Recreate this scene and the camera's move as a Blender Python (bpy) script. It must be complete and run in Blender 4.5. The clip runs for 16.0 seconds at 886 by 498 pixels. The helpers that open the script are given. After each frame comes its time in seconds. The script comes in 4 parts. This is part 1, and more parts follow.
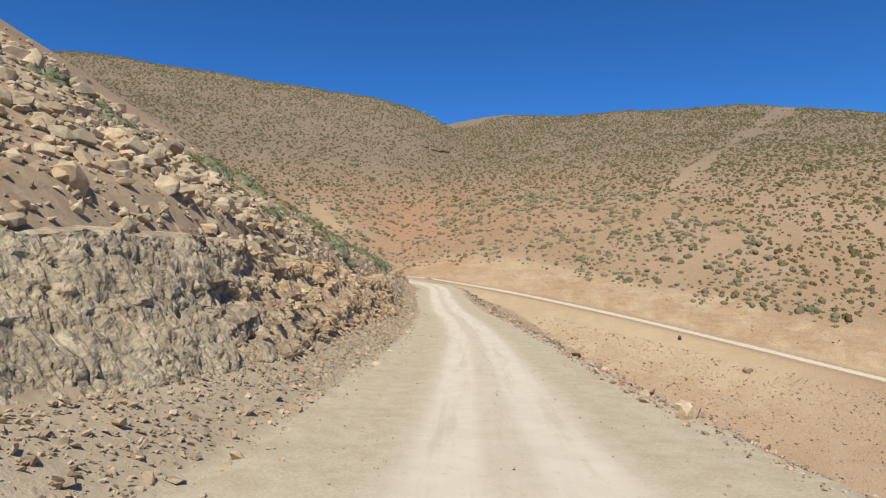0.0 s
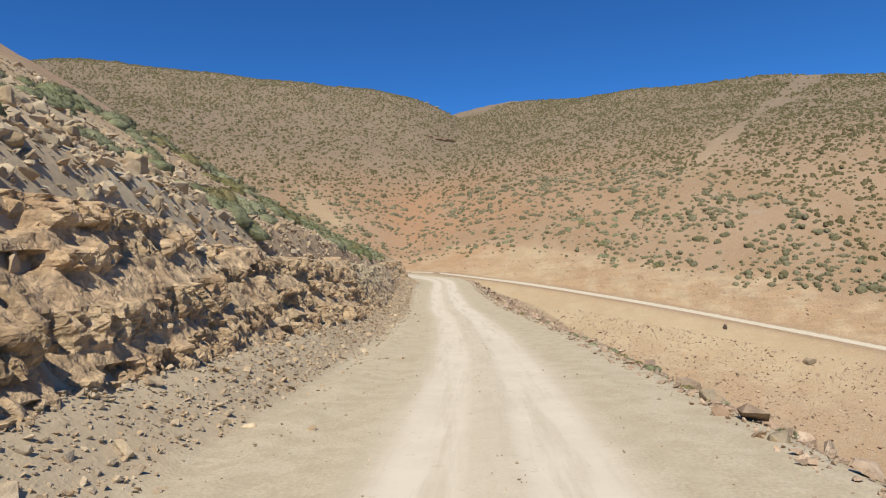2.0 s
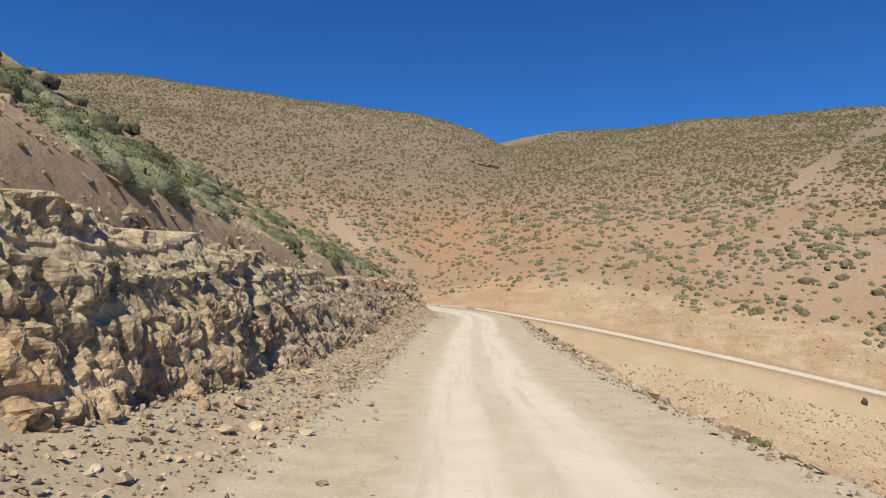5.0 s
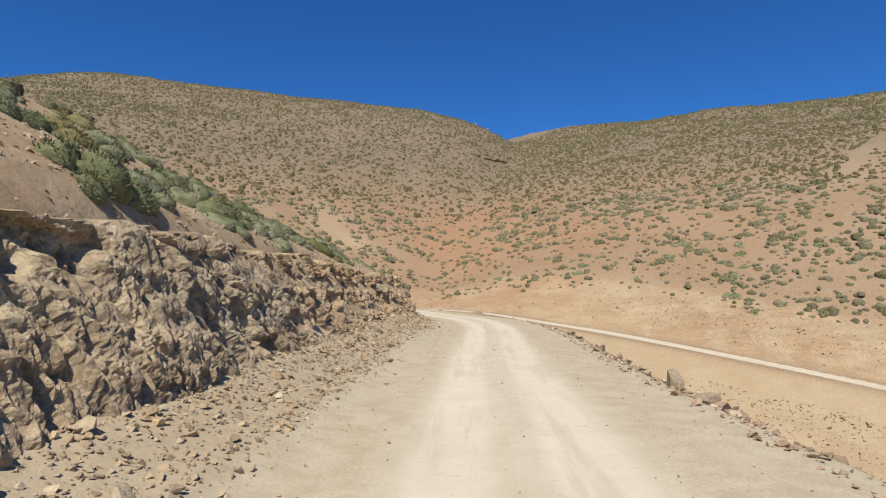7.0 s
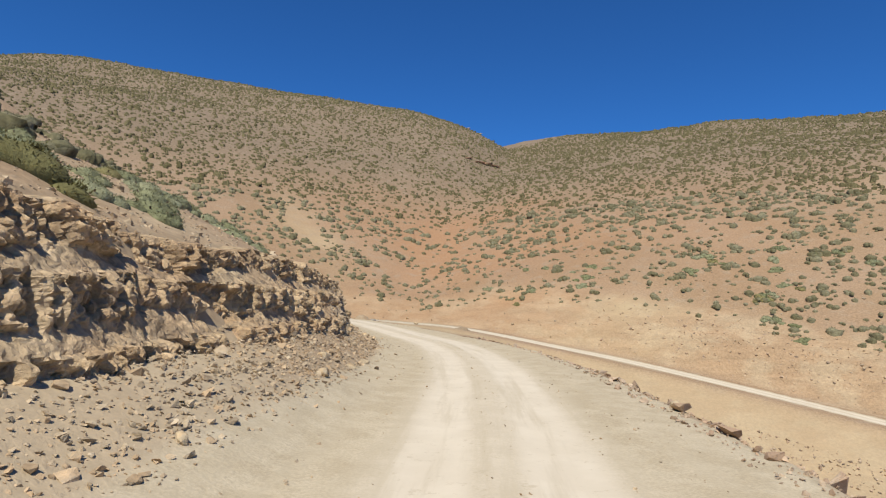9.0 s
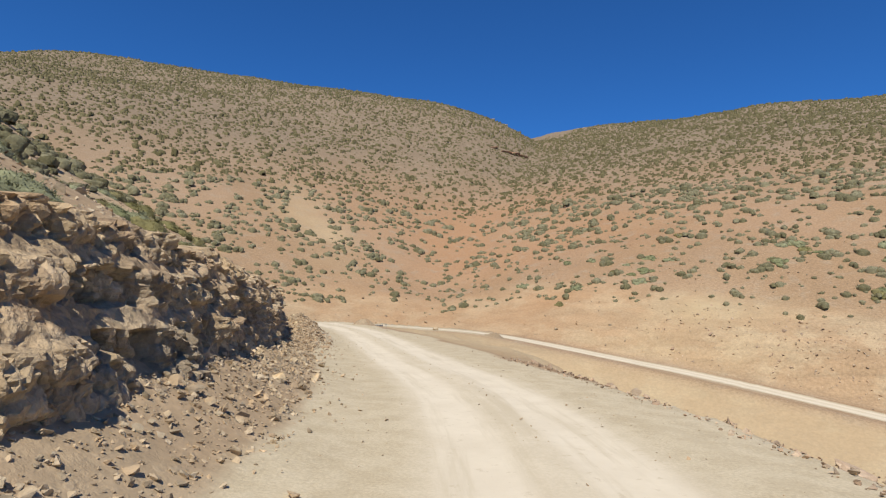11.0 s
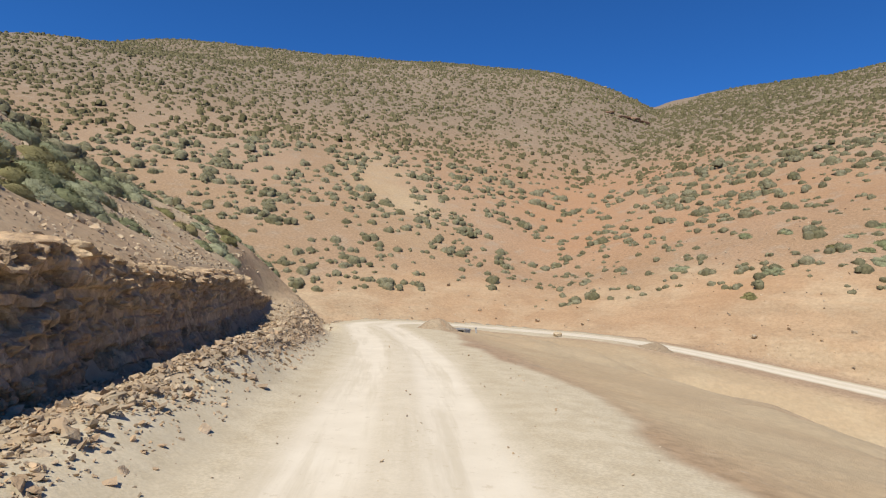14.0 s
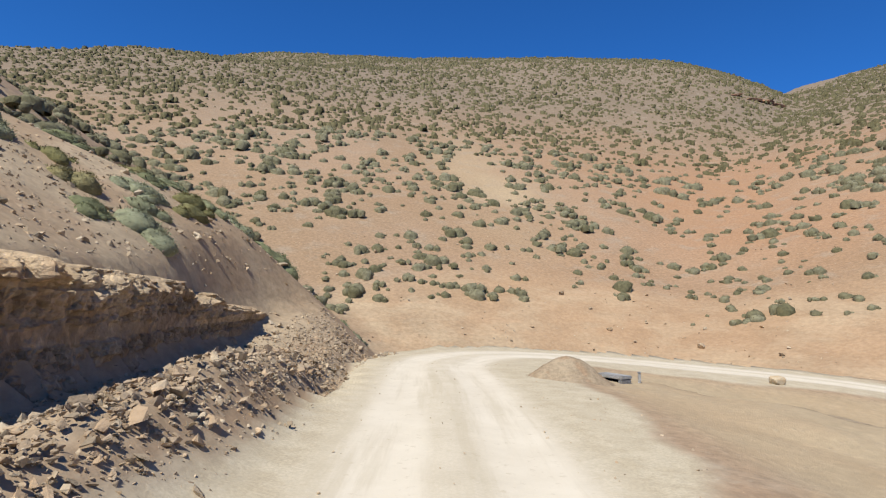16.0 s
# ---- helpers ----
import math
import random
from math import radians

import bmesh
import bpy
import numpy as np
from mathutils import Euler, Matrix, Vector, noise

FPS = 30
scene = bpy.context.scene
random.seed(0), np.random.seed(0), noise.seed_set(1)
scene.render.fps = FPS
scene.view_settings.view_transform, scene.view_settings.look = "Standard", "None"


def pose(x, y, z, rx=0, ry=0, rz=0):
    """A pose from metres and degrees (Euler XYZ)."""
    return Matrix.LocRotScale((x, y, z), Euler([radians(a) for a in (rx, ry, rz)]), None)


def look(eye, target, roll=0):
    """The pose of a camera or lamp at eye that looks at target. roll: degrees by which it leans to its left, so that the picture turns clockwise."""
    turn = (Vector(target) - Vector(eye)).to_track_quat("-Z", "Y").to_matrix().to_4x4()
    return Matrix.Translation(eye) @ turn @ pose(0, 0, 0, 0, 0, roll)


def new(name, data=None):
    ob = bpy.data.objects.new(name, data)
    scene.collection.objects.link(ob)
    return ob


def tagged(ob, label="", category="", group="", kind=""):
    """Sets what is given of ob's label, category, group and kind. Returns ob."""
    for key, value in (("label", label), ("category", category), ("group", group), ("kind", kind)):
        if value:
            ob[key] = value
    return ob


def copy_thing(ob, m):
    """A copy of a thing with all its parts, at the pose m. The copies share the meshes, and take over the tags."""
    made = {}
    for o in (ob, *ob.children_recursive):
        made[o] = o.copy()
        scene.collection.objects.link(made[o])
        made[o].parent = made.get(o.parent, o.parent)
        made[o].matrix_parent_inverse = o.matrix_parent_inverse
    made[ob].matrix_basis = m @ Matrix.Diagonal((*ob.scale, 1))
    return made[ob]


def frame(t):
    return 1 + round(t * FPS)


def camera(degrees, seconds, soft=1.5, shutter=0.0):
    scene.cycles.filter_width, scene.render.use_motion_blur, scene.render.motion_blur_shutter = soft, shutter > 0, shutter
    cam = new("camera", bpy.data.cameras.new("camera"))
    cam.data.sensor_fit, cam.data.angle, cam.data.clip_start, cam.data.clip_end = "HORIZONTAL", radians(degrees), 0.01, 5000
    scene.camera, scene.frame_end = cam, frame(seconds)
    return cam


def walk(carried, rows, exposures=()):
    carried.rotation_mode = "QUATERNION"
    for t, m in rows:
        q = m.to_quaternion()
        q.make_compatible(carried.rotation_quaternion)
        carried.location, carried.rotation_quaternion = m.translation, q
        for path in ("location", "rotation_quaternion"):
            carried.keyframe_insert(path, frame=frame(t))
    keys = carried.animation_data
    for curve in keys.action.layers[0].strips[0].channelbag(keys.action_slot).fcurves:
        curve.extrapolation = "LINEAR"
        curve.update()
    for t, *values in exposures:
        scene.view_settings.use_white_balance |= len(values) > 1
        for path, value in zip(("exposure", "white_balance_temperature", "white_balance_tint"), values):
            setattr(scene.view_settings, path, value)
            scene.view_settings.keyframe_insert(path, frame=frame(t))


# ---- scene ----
cam = camera(73.8, 16.0, 1.2)
METRES, EYE, TILT, LEAN, TURN = 130.0, 1.9, 0.0, 0.0, 0.0
ROWS = [
    (0.0, 0.0, 0.0, 0.0, 0.0, 0.0, -0.0),
    (0.5, 0.0023, 0.026, -0.0025, 0.07, -0.07, 0.29),
    (1.0, 0.0042, 0.0539, -0.0056, 0.49, -0.29, 0.57),
    (1.5, 0.0063, 0.0829, -0.0087, 0.86, -0.19, 1.55),
    (2.0, 0.008, 0.1129, -0.0116, 1.19, -0.25, 2.69),
    (2.5, 0.0096, 0.1434, -0.0146, 1.61, 0.32, 3.35),
    (3.0, 0.0098, 0.1765, -0.0168, 2.24, 0.73, 2.86),
    (3.5, 0.011, 0.2082, -0.0192, 2.64, 1.46, 2.21),
    (6.0, 0.0016, 0.3721, -0.0281, 5.87, 3.93, -0.81),
    (6.5, 0.0005, 0.4062, -0.0295, 5.94, 3.85, 0.07),
    (7.0, -0.0005, 0.4403, -0.0306, 5.58, 3.98, 0.68),
    (7.5, -0.0022, 0.4742, -0.0312, 5.15, 4.48, 0.2),
    (8.0, -0.0034, 0.5077, -0.0318, 4.66, 4.64, -1.43),
    (8.5, -0.0039, 0.5407, -0.0319, 4.2, 4.87, -2.15),
    (9.0, -0.0045, 0.5731, -0.0323, 4.24, 5.11, -1.51),
    (11.5, -0.0185, 0.7289, -0.0337, 7.75, 5.23, -1.55),
    (12.0, -0.0228, 0.7588, -0.0333, 9.16, 5.76, -2.08),
    (12.5, -0.0279, 0.7888, -0.0337, 10.84, 4.89, -2.05),
    (13.0, -0.0334, 0.8178, -0.0334, 12.72, 4.95, -1.69),
    (13.5, -0.0405, 0.847, -0.0336, 14.51, 5.12, -1.94),
    (14.0, -0.0477, 0.8752, -0.034, 16.39, 3.89, -1.69),
    (14.5, -0.056, 0.904, -0.034, 18.27, 5.25, -0.74),
    (15.0, -0.0658, 0.9321, -0.0343, 20.43, 4.77, -0.55),
    (15.5, -0.0765, 0.9596, -0.0345, 22.68, 4.67, -1.31),
    (16.0, -0.0888, 0.9868, -0.0347, 25.6, 4.65, -1.77),
]
walk(cam, [(t, pose(0, 0, EYE, TILT, LEAN, TURN) @ pose(METRES * x, METRES * y, METRES * z, 90 + pitch, roll, yaw)) for t, x, y, z, yaw, pitch, roll in ROWS],
     [(0, 0.15, 6480, 10), (12, 0.18, 6450, 10), (14.5, 0.27, 6280, 11), (16.0, 0.32, 6080, 10)])

# ---- sky, sun, exposure ----
SUN_ELEV, SUN_AZ = 54.0, 186.0       # degrees; azimuth clockwise from +y
world = bpy.data.worlds.new("sky")
scene.world = world
world.use_nodes = True
wn = world.node_tree
sky = wn.nodes.new("ShaderNodeTexSky")
sky.sky_type = "NISHITA"
sky.sun_disc = False
sky.sun_elevation = radians(SUN_ELEV)
sky.sun_rotation = radians(SUN_AZ)
sky.altitude = 2600
sky.air_density = 1.0
sky.dust_density = 0.1
sky.ozone_density = 2.0
tint = wn.nodes.new("ShaderNodeMix")
tint.data_type, tint.blend_type = "RGBA", "MULTIPLY"
tint.inputs[0].default_value = 1.0
tint.inputs[7].default_value = (0.21, 0.60, 1.06, 1.0)
wn.links.new(sky.outputs[0], tint.inputs[6])
wn.links.new(tint.outputs[2], wn.nodes["Background"].inputs[0])
wn.nodes["Background"].inputs[1].default_value = 0.105
sun_data = bpy.data.lights.new("sun", "SUN")
sun_data.energy, sun_data.angle, sun_data.color = 5.0, radians(0.53), (1.0, 0.95, 0.83)
sun = new("sun", sun_data)
sun_to = Vector((math.sin(radians(SUN_AZ)) * math.cos(radians(SUN_ELEV)), math.cos(radians(SUN_AZ)) * math.cos(radians(SUN_ELEV)), math.sin(radians(SUN_ELEV))))
sun.matrix_world = look(sun_to * 300, (0, 0, 0))

# ---- materials ----


class Nodes:
    """Short hand for building a node material."""

    def __init__(self, name, rough=0.95):
        self.mat = bpy.data.materials.new(name)
        self.mat.use_nodes = True
        self.tree = self.mat.node_tree
        self.bsdf = self.tree.nodes["Principled BSDF"]
        self.bsdf.inputs["Roughness"].default_value = rough
        self.bsdf.inputs["Specular IOR Level"].default_value = 0.2
        geo = self.tree.nodes.new("ShaderNodeNewGeometry")
        self.pos = geo.outputs["Position"]
        self.normal = geo.outputs["Normal"]
        self.island = geo.outputs["Random Per Island"]

    def put(self, socket, value):
        if isinstance(value, bpy.types.NodeSocket):
            self.tree.links.new(value, socket)
        else:
            socket.default_value = value

    def scaled(self, vec, sx, sy, sz):
        n = self.tree.nodes.new("ShaderNodeVectorMath")
        n.operation = "MULTIPLY"
        self.put(n.inputs[0], vec)
        n.inputs[1].default_value = (sx, sy, sz)
        return n.outputs[0]

    def noise(self, scale, detail=4.0, rough=0.6, vec=None, distort=0.0):
        n = self.tree.nodes.new("ShaderNodeTexNoise")
        n.inputs["Scale"].default_value, n.inputs["Detail"].default_value = scale, detail
        n.inputs["Roughness"].default_value, n.inputs["Distortion"].default_value = rough, distort
        self.put(n.inputs["Vector"], self.pos if vec is None else vec)
        return n.outputs[0]

    def cells(self, scale, vec=None, feature="F1", out="Distance"):
        n = self.tree.nodes.new("ShaderNodeTexVoronoi")
        n.feature = feature
        n.inputs["Scale"].default_value = scale
        self.put(n.inputs["Vector"], self.pos if vec is None else vec)
        return n.outputs[out]

    def attr(self, name):
        n = self.tree.nodes.new("ShaderNodeAttribute")
        n.attribute_name = name
        return n.outputs["Fac"]

    def obrandom(self):
        return self.tree.nodes.new("ShaderNodeObjectInfo").outputs["Random"]

    def ramp(self, fac, lo, hi, a=0.0, b=1.0):
        n = self.tree.nodes.new("ShaderNodeMapRange")
        n.interpolation_type = "SMOOTHSTEP"
        self.put(n.inputs["Value"], fac)
        for key, v in (("From Min", lo), ("From Max", hi), ("To Min", a), ("To Max", b)):
            n.inputs[key].default_value = v
        return n.outputs["Result"]

    def math(self, op, a, b=0.0):
        n = self.tree.nodes.new("ShaderNodeMath")
        n.operation = op
        self.put(n.inputs[0], a)
        self.put(n.inputs[1], b)
        return n.outputs[0]

    def mix(self, fac, a, b):
        n = self.tree.nodes.new("ShaderNodeMix")
        n.data_type = "RGBA"
        self.put(n.inputs[0], fac)
        self.put(n.inputs[6], a if not isinstance(a, tuple) else (*a, 1.0))
        self.put(n.inputs[7], b if not isinstance(b, tuple) else (*b, 1.0))
        return n.outputs[2]

    def value(self, col, v):
        n = self.tree.nodes.new("ShaderNodeHueSaturation")
        self.put(n.inputs["Color"], col)
        self.put(n.inputs["Value"], v)
        return n.outputs[0]

    def z(self):
        n = self.tree.nodes.new("ShaderNodeSeparateXYZ")
        self.put(n.inputs[0], self.pos)
        return n.outputs[2]

    def done(self, col, height=None, dist=0.05, strength=0.6):
        self.put(self.bsdf.inputs["Base Color"], col)
        if height is not None:
            n = self.tree.nodes.new("ShaderNodeBump")
            n.inputs["Strength"].default_value = strength
            n.inputs["Distance"].default_value = dist
            self.put(n.inputs["Height"], height)
            self.put(self.bsdf.inputs["Normal"], n.outputs[0])
        return self.mat


def ground_material():
    """Dusty road, stony verges, tan and orange mountain soil, told apart by the sheet's own attributes."""
    m = Nodes("mountain_soil_and_gravel_road")
    off, cutmask, red, pale, grey = m.attr("off"), m.attr("cut"), m.attr("red"), m.attr("pale"), m.attr("grey")
    big, mid, fine, grit = m.noise(0.05, 3), m.noise(0.45, 5, 0.65), m.noise(4.0, 5, 0.7), m.noise(24.0, 3, 0.7)
    # hillside soil
    soil = m.mix(m.ramp(big, 0.38, 0.62), (0.272, 0.182, 0.106), (0.30, 0.206, 0.128))
    soil = m.mix(red, soil, (0.325, 0.182, 0.095))
    soil = m.mix(pale, soil, (0.42, 0.32, 0.19))
    high = m.ramp(m.z(), 10, 48)
    soil = m.mix(m.math("MULTIPLY", high, 0.85), soil, (0.178, 0.135, 0.092))
    soil = m.mix(grey, soil, (0.43, 0.352, 0.238))
    soil = m.mix(m.ramp(mid, 0.5, 0.72, 0, 0.55), soil, (0.30, 0.24, 0.17))
    loose = m.ramp(m.attr("verge"), 0.3, 0.8, 1.0, 0.06)
    stone = m.math("MULTIPLY", m.ramp(m.cells(2.6), 0.05, 0.24, 1, 0), loose)
    soil = m.mix(m.math("MULTIPLY", stone, m.ramp(fine, 0.45, 0.6, 0, 0.6)), soil, (0.36, 0.30, 0.225))
    soil = m.value(soil, m.ramp(fine, 0.25, 0.75, 0.78, 1.2))
    sway = m.tree.nodes.new("ShaderNodeVectorMath")
    sway.operation = "ADD"
    m.put(sway.inputs[0], m.pos)
    drift = m.tree.nodes.new("ShaderNodeTexNoise")
    drift.inputs["Scale"].default_value = 3.0
    m.put(drift.inputs["Vector"], m.pos)
    m.put(sway.inputs[1], m.scaled(drift.outputs[1], 0.35, 0.35, 0.35))
    peb = m.cells(5.5, sway.outputs[0])
    tone = m.cells(5.5, sway.outputs[0], out="Color")
    pick = m.tree.nodes.new("ShaderNodeSeparateColor")
    m.put(pick.inputs[0], tone)
    some = m.ramp(pick.outputs[0], 0.45, 0.6)
    chips = m.math("MULTIPLY", m.math("MULTIPLY", m.math("MULTIPLY", m.ramp(peb, 0.16, 0.40, 1, 0), some), m.ramp(m.noise(1.3, 3), 0.38, 0.58, 0.1, 1.0)), loose)
    # freshly cut earth along the road
    fresh = m.mix(m.ramp(m.noise(0.22, 4, 0.6), 0.42, 0.6), (0.335, 0.23, 0.135), (0.378, 0.283, 0.176))
    fresh = m.mix(m.ramp(m.noise(1.0, 4, 0.6, m.scaled(m.pos, 0.15, 0.15, 1.8)), 0.5, 0.7, 0, 0.5), fresh, (0.36, 0.24, 0.14))
    fresh = m.value(fresh, m.ramp(fine, 0.3, 0.72, 0.82, 1.15))
    layer = m.noise(1.0, 4, 0.65, m.scaled(m.pos, 0.22, 0.22, 1.0), 0.8)
    fresh = m.value(fresh, m.ramp(layer, 0.35, 0.65, 0.90, 1.08))
    fresh = m.mix(m.math("MULTIPLY", red, 0.85), fresh, (0.36, 0.20, 0.10))
    fresh = m.mix(pale, fresh, (0.41, 0.32, 0.19))
    fresh = m.mix(m.math("MULTIPLY", grey, 0.7), fresh, (0.43, 0.352, 0.238))
    col = m.mix(cutmask, soil, fresh)
    shade = m.tree.nodes.new("ShaderNodeRGBToBW")
    m.put(shade.inputs[0], tone)
    pebble = m.value(m.mix(shade.outputs[0], (0.27, 0.20, 0.135), (0.43, 0.345, 0.235)), 1.0)
    col = m.mix(m.math("MULTIPLY", chips, 0.4), col, pebble)
    # verge: grey tan gravel
    verge = m.mix(m.ramp(m.noise(2.0, 5, 0.6), 0.35, 0.65), (0.415, 0.342, 0.23), (0.475, 0.40, 0.28))
    verge = m.value(verge, m.ramp(grit, 0.3, 0.7, 0.86, 1.1))
    wob = m.math("ADD", m.attr("verge"), m.math("MULTIPLY", m.math("SUBTRACT", mid, 0.5), 0.7))
    col = m.mix(m.ramp(wob, 0.25, 0.75, 0, 1), col, verge)
    # wheel tracks
    along = m.math("ADD", off, m.math("MULTIPLY", m.math("SUBTRACT", m.noise(0.05, 2), 0.5), 0.5))
    t1 = m.ramp(m.math("ABSOLUTE", m.math("SUBTRACT", along, 0.82)), 0.28, 0.85, 1, 0)
    t2 = m.ramp(m.math("ABSOLUTE", m.math("ADD", along, 0.80)), 0.3, 0.9, 1, 0)
    mid_strip = m.ramp(m.math("ABSOLUTE", along), 1.2, 1.9, 0.55, 0)
    tracks = m.math("MAXIMUM", m.math("MAXIMUM", t1, t2), mid_strip)
    dust = m.mix(m.ramp(m.noise(1.2, 4), 0.3, 0.7), (0.565, 0.49, 0.375), (0.61, 0.535, 0.415))
    col = m.mix(m.math("MULTIPLY", tracks, m.ramp(mid, 0.2, 0.6, 0.8, 1.0)), col, dust)
    # streaks that the traffic drags along the road, and small pits
    lane = m.tree.nodes.new("ShaderNodeCombineXYZ")
    m.put(lane.inputs[0], off)
    run = m.tree.nodes.new("ShaderNodeSeparateXYZ")
    m.put(run.inputs[0], m.pos)
    m.put(lane.inputs[1], m.math("MULTIPLY", run.outputs[1], 0.07))
    streak = m.noise(2.2, 5, 0.65, lane.outputs[0])
    onroad = m.ramp(m.math("ABSOLUTE", off), 2.6, 3.6, 1, 0)
    col = m.mix(m.math("MULTIPLY", onroad, m.ramp(streak, 0.48, 0.66, 0, 0.5)), col, (0.43, 0.36, 0.25))
    pit = m.math("MULTIPLY", m.ramp(m.noise(5.5, 4, 0.7), 0.58, 0.70, 0, 0.45), onroad)
    col = m.mix(pit, col, (0.40, 0.325, 0.22))
    hgt = m.math("ADD", m.math("MULTIPLY", fine, 0.6), m.math("MULTIPLY", grit, 0.35))
    hgt = m.math("ADD", hgt, m.math("ADD", m.math("MULTIPLY", stone, 0.12), m.math("MULTIPLY", chips, 0.22)))
    hgt = m.math("MULTIPLY", hgt, m.ramp(m.math("ABSOLUTE", off), 1.8, 4.2, 0.22, 1.0))
    return m.done(col, hgt, 0.07, 0.5)


def rock_material(name, a, b, c, scale=1.0, island=False):
    """Weathered limestone: two tones, ochre stain, fine cracks."""
    m = Nodes(name)
    mid, fine = m.noise(0.7 * scale, 5, 0.6), m.noise(7.0 * scale, 5, 0.7)
    col = m.mix(m.ramp(mid, 0.4, 0.62), a, b)
    col = m.mix(m.ramp(m.noise(1.7 * scale, 4, 0.6, distort=0.6), 0.52, 0.66, 0, 0.8), col, c)
    v = m.ramp(fine, 0.25, 0.75, 0.75, 1.2)
    col = m.value(col, v)
    if island:
        col = m.value(col, m.ramp(m.island, 0, 1, 0.72, 1.22))
        col = m.mix(m.ramp(m.math("FRACT", m.math("MULTIPLY", m.island, 7.3)), 0.55, 0.9, 0, 0.6), col, c)
    else:
        rnd = m.obrandom()
        col = m.value(col, m.ramp(rnd, 0, 1, 0.75, 1.2))
    return m.done(col, m.math("ADD", fine, m.math("MULTIPLY", m.noise(30 * scale, 3), 0.4)), 0.04, 0.8)


def cliff_material():
    """Bedded rock face: grey-brown and ochre strata."""
    m = Nodes("bedded_rock")
    warm = m.attr("warm")
    bed = m.noise(1.0, 4, 0.6, m.scaled(m.pos, 0.7, 0.7, 1.1), 0.6)
    fine = m.noise(6.0, 5, 0.7)
    grey = m.mix(m.ramp(bed, 0.35, 0.65), (0.225, 0.177, 0.124), (0.325, 0.262, 0.183))
    och = m.mix(m.ramp(bed, 0.35, 0.65), (0.33, 0.222, 0.128), (0.44, 0.322, 0.195))
    col = m.mix(warm, grey, och)
    col = m.mix(m.attr("clay"), col, m.mix(m.ramp(bed, 0.35, 0.65), (0.325, 0.264, 0.168), (0.39, 0.322, 0.21)))
    col = m.mix(m.ramp(m.noise(0.9, 4), 0.5, 0.68, 0, 0.6), col, (0.37, 0.27, 0.155))
    col = m.value(col, m.ramp(m.attr("block"), 0, 1, 0.72, 1.18))
    col = m.mix(m.math("MULTIPLY", m.attr("earth"), 0.8), col, m.mix(m.ramp(m.noise(0.3, 3), 0.4, 0.6), (0.35, 0.242, 0.145), (0.39, 0.30, 0.19)))
    col = m.value(col, m.ramp(fine, 0.25, 0.75, 0.8, 1.3))
    stir = m.tree.nodes.new("ShaderNodeTexNoise")
    stir.inputs["Scale"].default_value = 4.0
    m.put(stir.inputs["Vector"], m.pos)
    bent = m.tree.nodes.new("ShaderNodeVectorMath")
    bent.operation = "ADD"
    m.put(bent.inputs[0], m.pos)
    m.put(bent.inputs[1], m.scaled(stir.outputs[1], 0.35, 0.35, 0.35))
    tall = m.scaled(bent.outputs[0], 1, 1, 0.6)
    lump = m.cells(6.0, tall)
    chip = m.tree.nodes.new("ShaderNodeRGBToBW")
    m.put(chip.inputs[0], m.cells(6.0, tall, out="Color"))
    col = m.value(col, m.ramp(chip.outputs[0], 0.2, 0.8, 0.84, 1.14))
    hgt = m.math("ADD", m.math("MULTIPLY", fine, 1.3), m.math("MULTIPLY", m.ramp(lump, 0.1, 0.7, 1, 0), 0.6))
    return m.done(col, m.math("ADD", hgt, m.math("MULTIPLY", m.noise(18, 4, 0.75), 0.6)), 0.07, 0.8)


def leaf_material(name, a, b, far=False):
    """Grey-green cushion scrub, each plant a little different."""
    m = Nodes(name, 0.85)
    r = m.island if far else m.obrandom()
    col = m.mix(r, a, b)
    col = m.value(col, m.ramp(m.noise(3.5, 3), 0.3, 0.7, 0.72, 1.25))
    return m.done(col, m.noise(22, 3, 0.7), 0.06, 0.8)


GROUND = ground_material()
BOULDER = rock_material("pale_limestone_block", (0.37, 0.295, 0.195), (0.47, 0.37, 0.24), (0.46, 0.32, 0.175))
RUBBLE = rock_material("broken_stone", (0.33, 0.255, 0.17), (0.42, 0.335, 0.228), (0.42, 0.295, 0.175), 1.0, True)
RED_RUBBLE = rock_material("reddish_broken_stone", (0.345, 0.25, 0.17), (0.43, 0.33, 0.23), (0.38, 0.255, 0.165), 1.0, True)
FALL = rock_material("rock_fall_limestone", (0.35, 0.285, 0.19), (0.45, 0.355, 0.235), (0.45, 0.315, 0.175), 1.0, True)
SPOIL = rock_material("brown_spoil", (0.30, 0.222, 0.145), (0.37, 0.285, 0.19), (0.39, 0.265, 0.155), 1.0, True)
CLIFF = cliff_material()
SCRUB = leaf_material("cushion_scrub", (0.152, 0.158, 0.074), (0.235, 0.235, 0.138))
SCRUB_OLIVE = leaf_material("olive_scrub", (0.16, 0.145, 0.056), (0.215, 0.182, 0.082))
SCRUB_SLOPE = leaf_material("slope_scrub", (0.122, 0.110, 0.056), (0.205, 0.186, 0.112), True)
SCRUB_FAR = leaf_material("far_scrub", (0.090, 0.078, 0.034), (0.145, 0.124, 0.062), True)
WOODY = rock_material("woody_stem", (0.13, 0.09, 0.06), (0.18, 0.13, 0.09), (0.1, 0.07, 0.05), 6.0)

# ---- the lie of the land ----


def lattice(ix, iy, seed):
    h = (ix.astype(np.int64) * 374761393 + iy.astype(np.int64) * 668265263 + seed * 974634777) & 0x7FFFFFFF
    h = ((h ^ (h >> 13)) * 1274126177) & 0x7FFFFFFF
    h = (h ^ (h >> 16)) & 0x7FFFFFFF
    return (h % 100003) / 100003.0


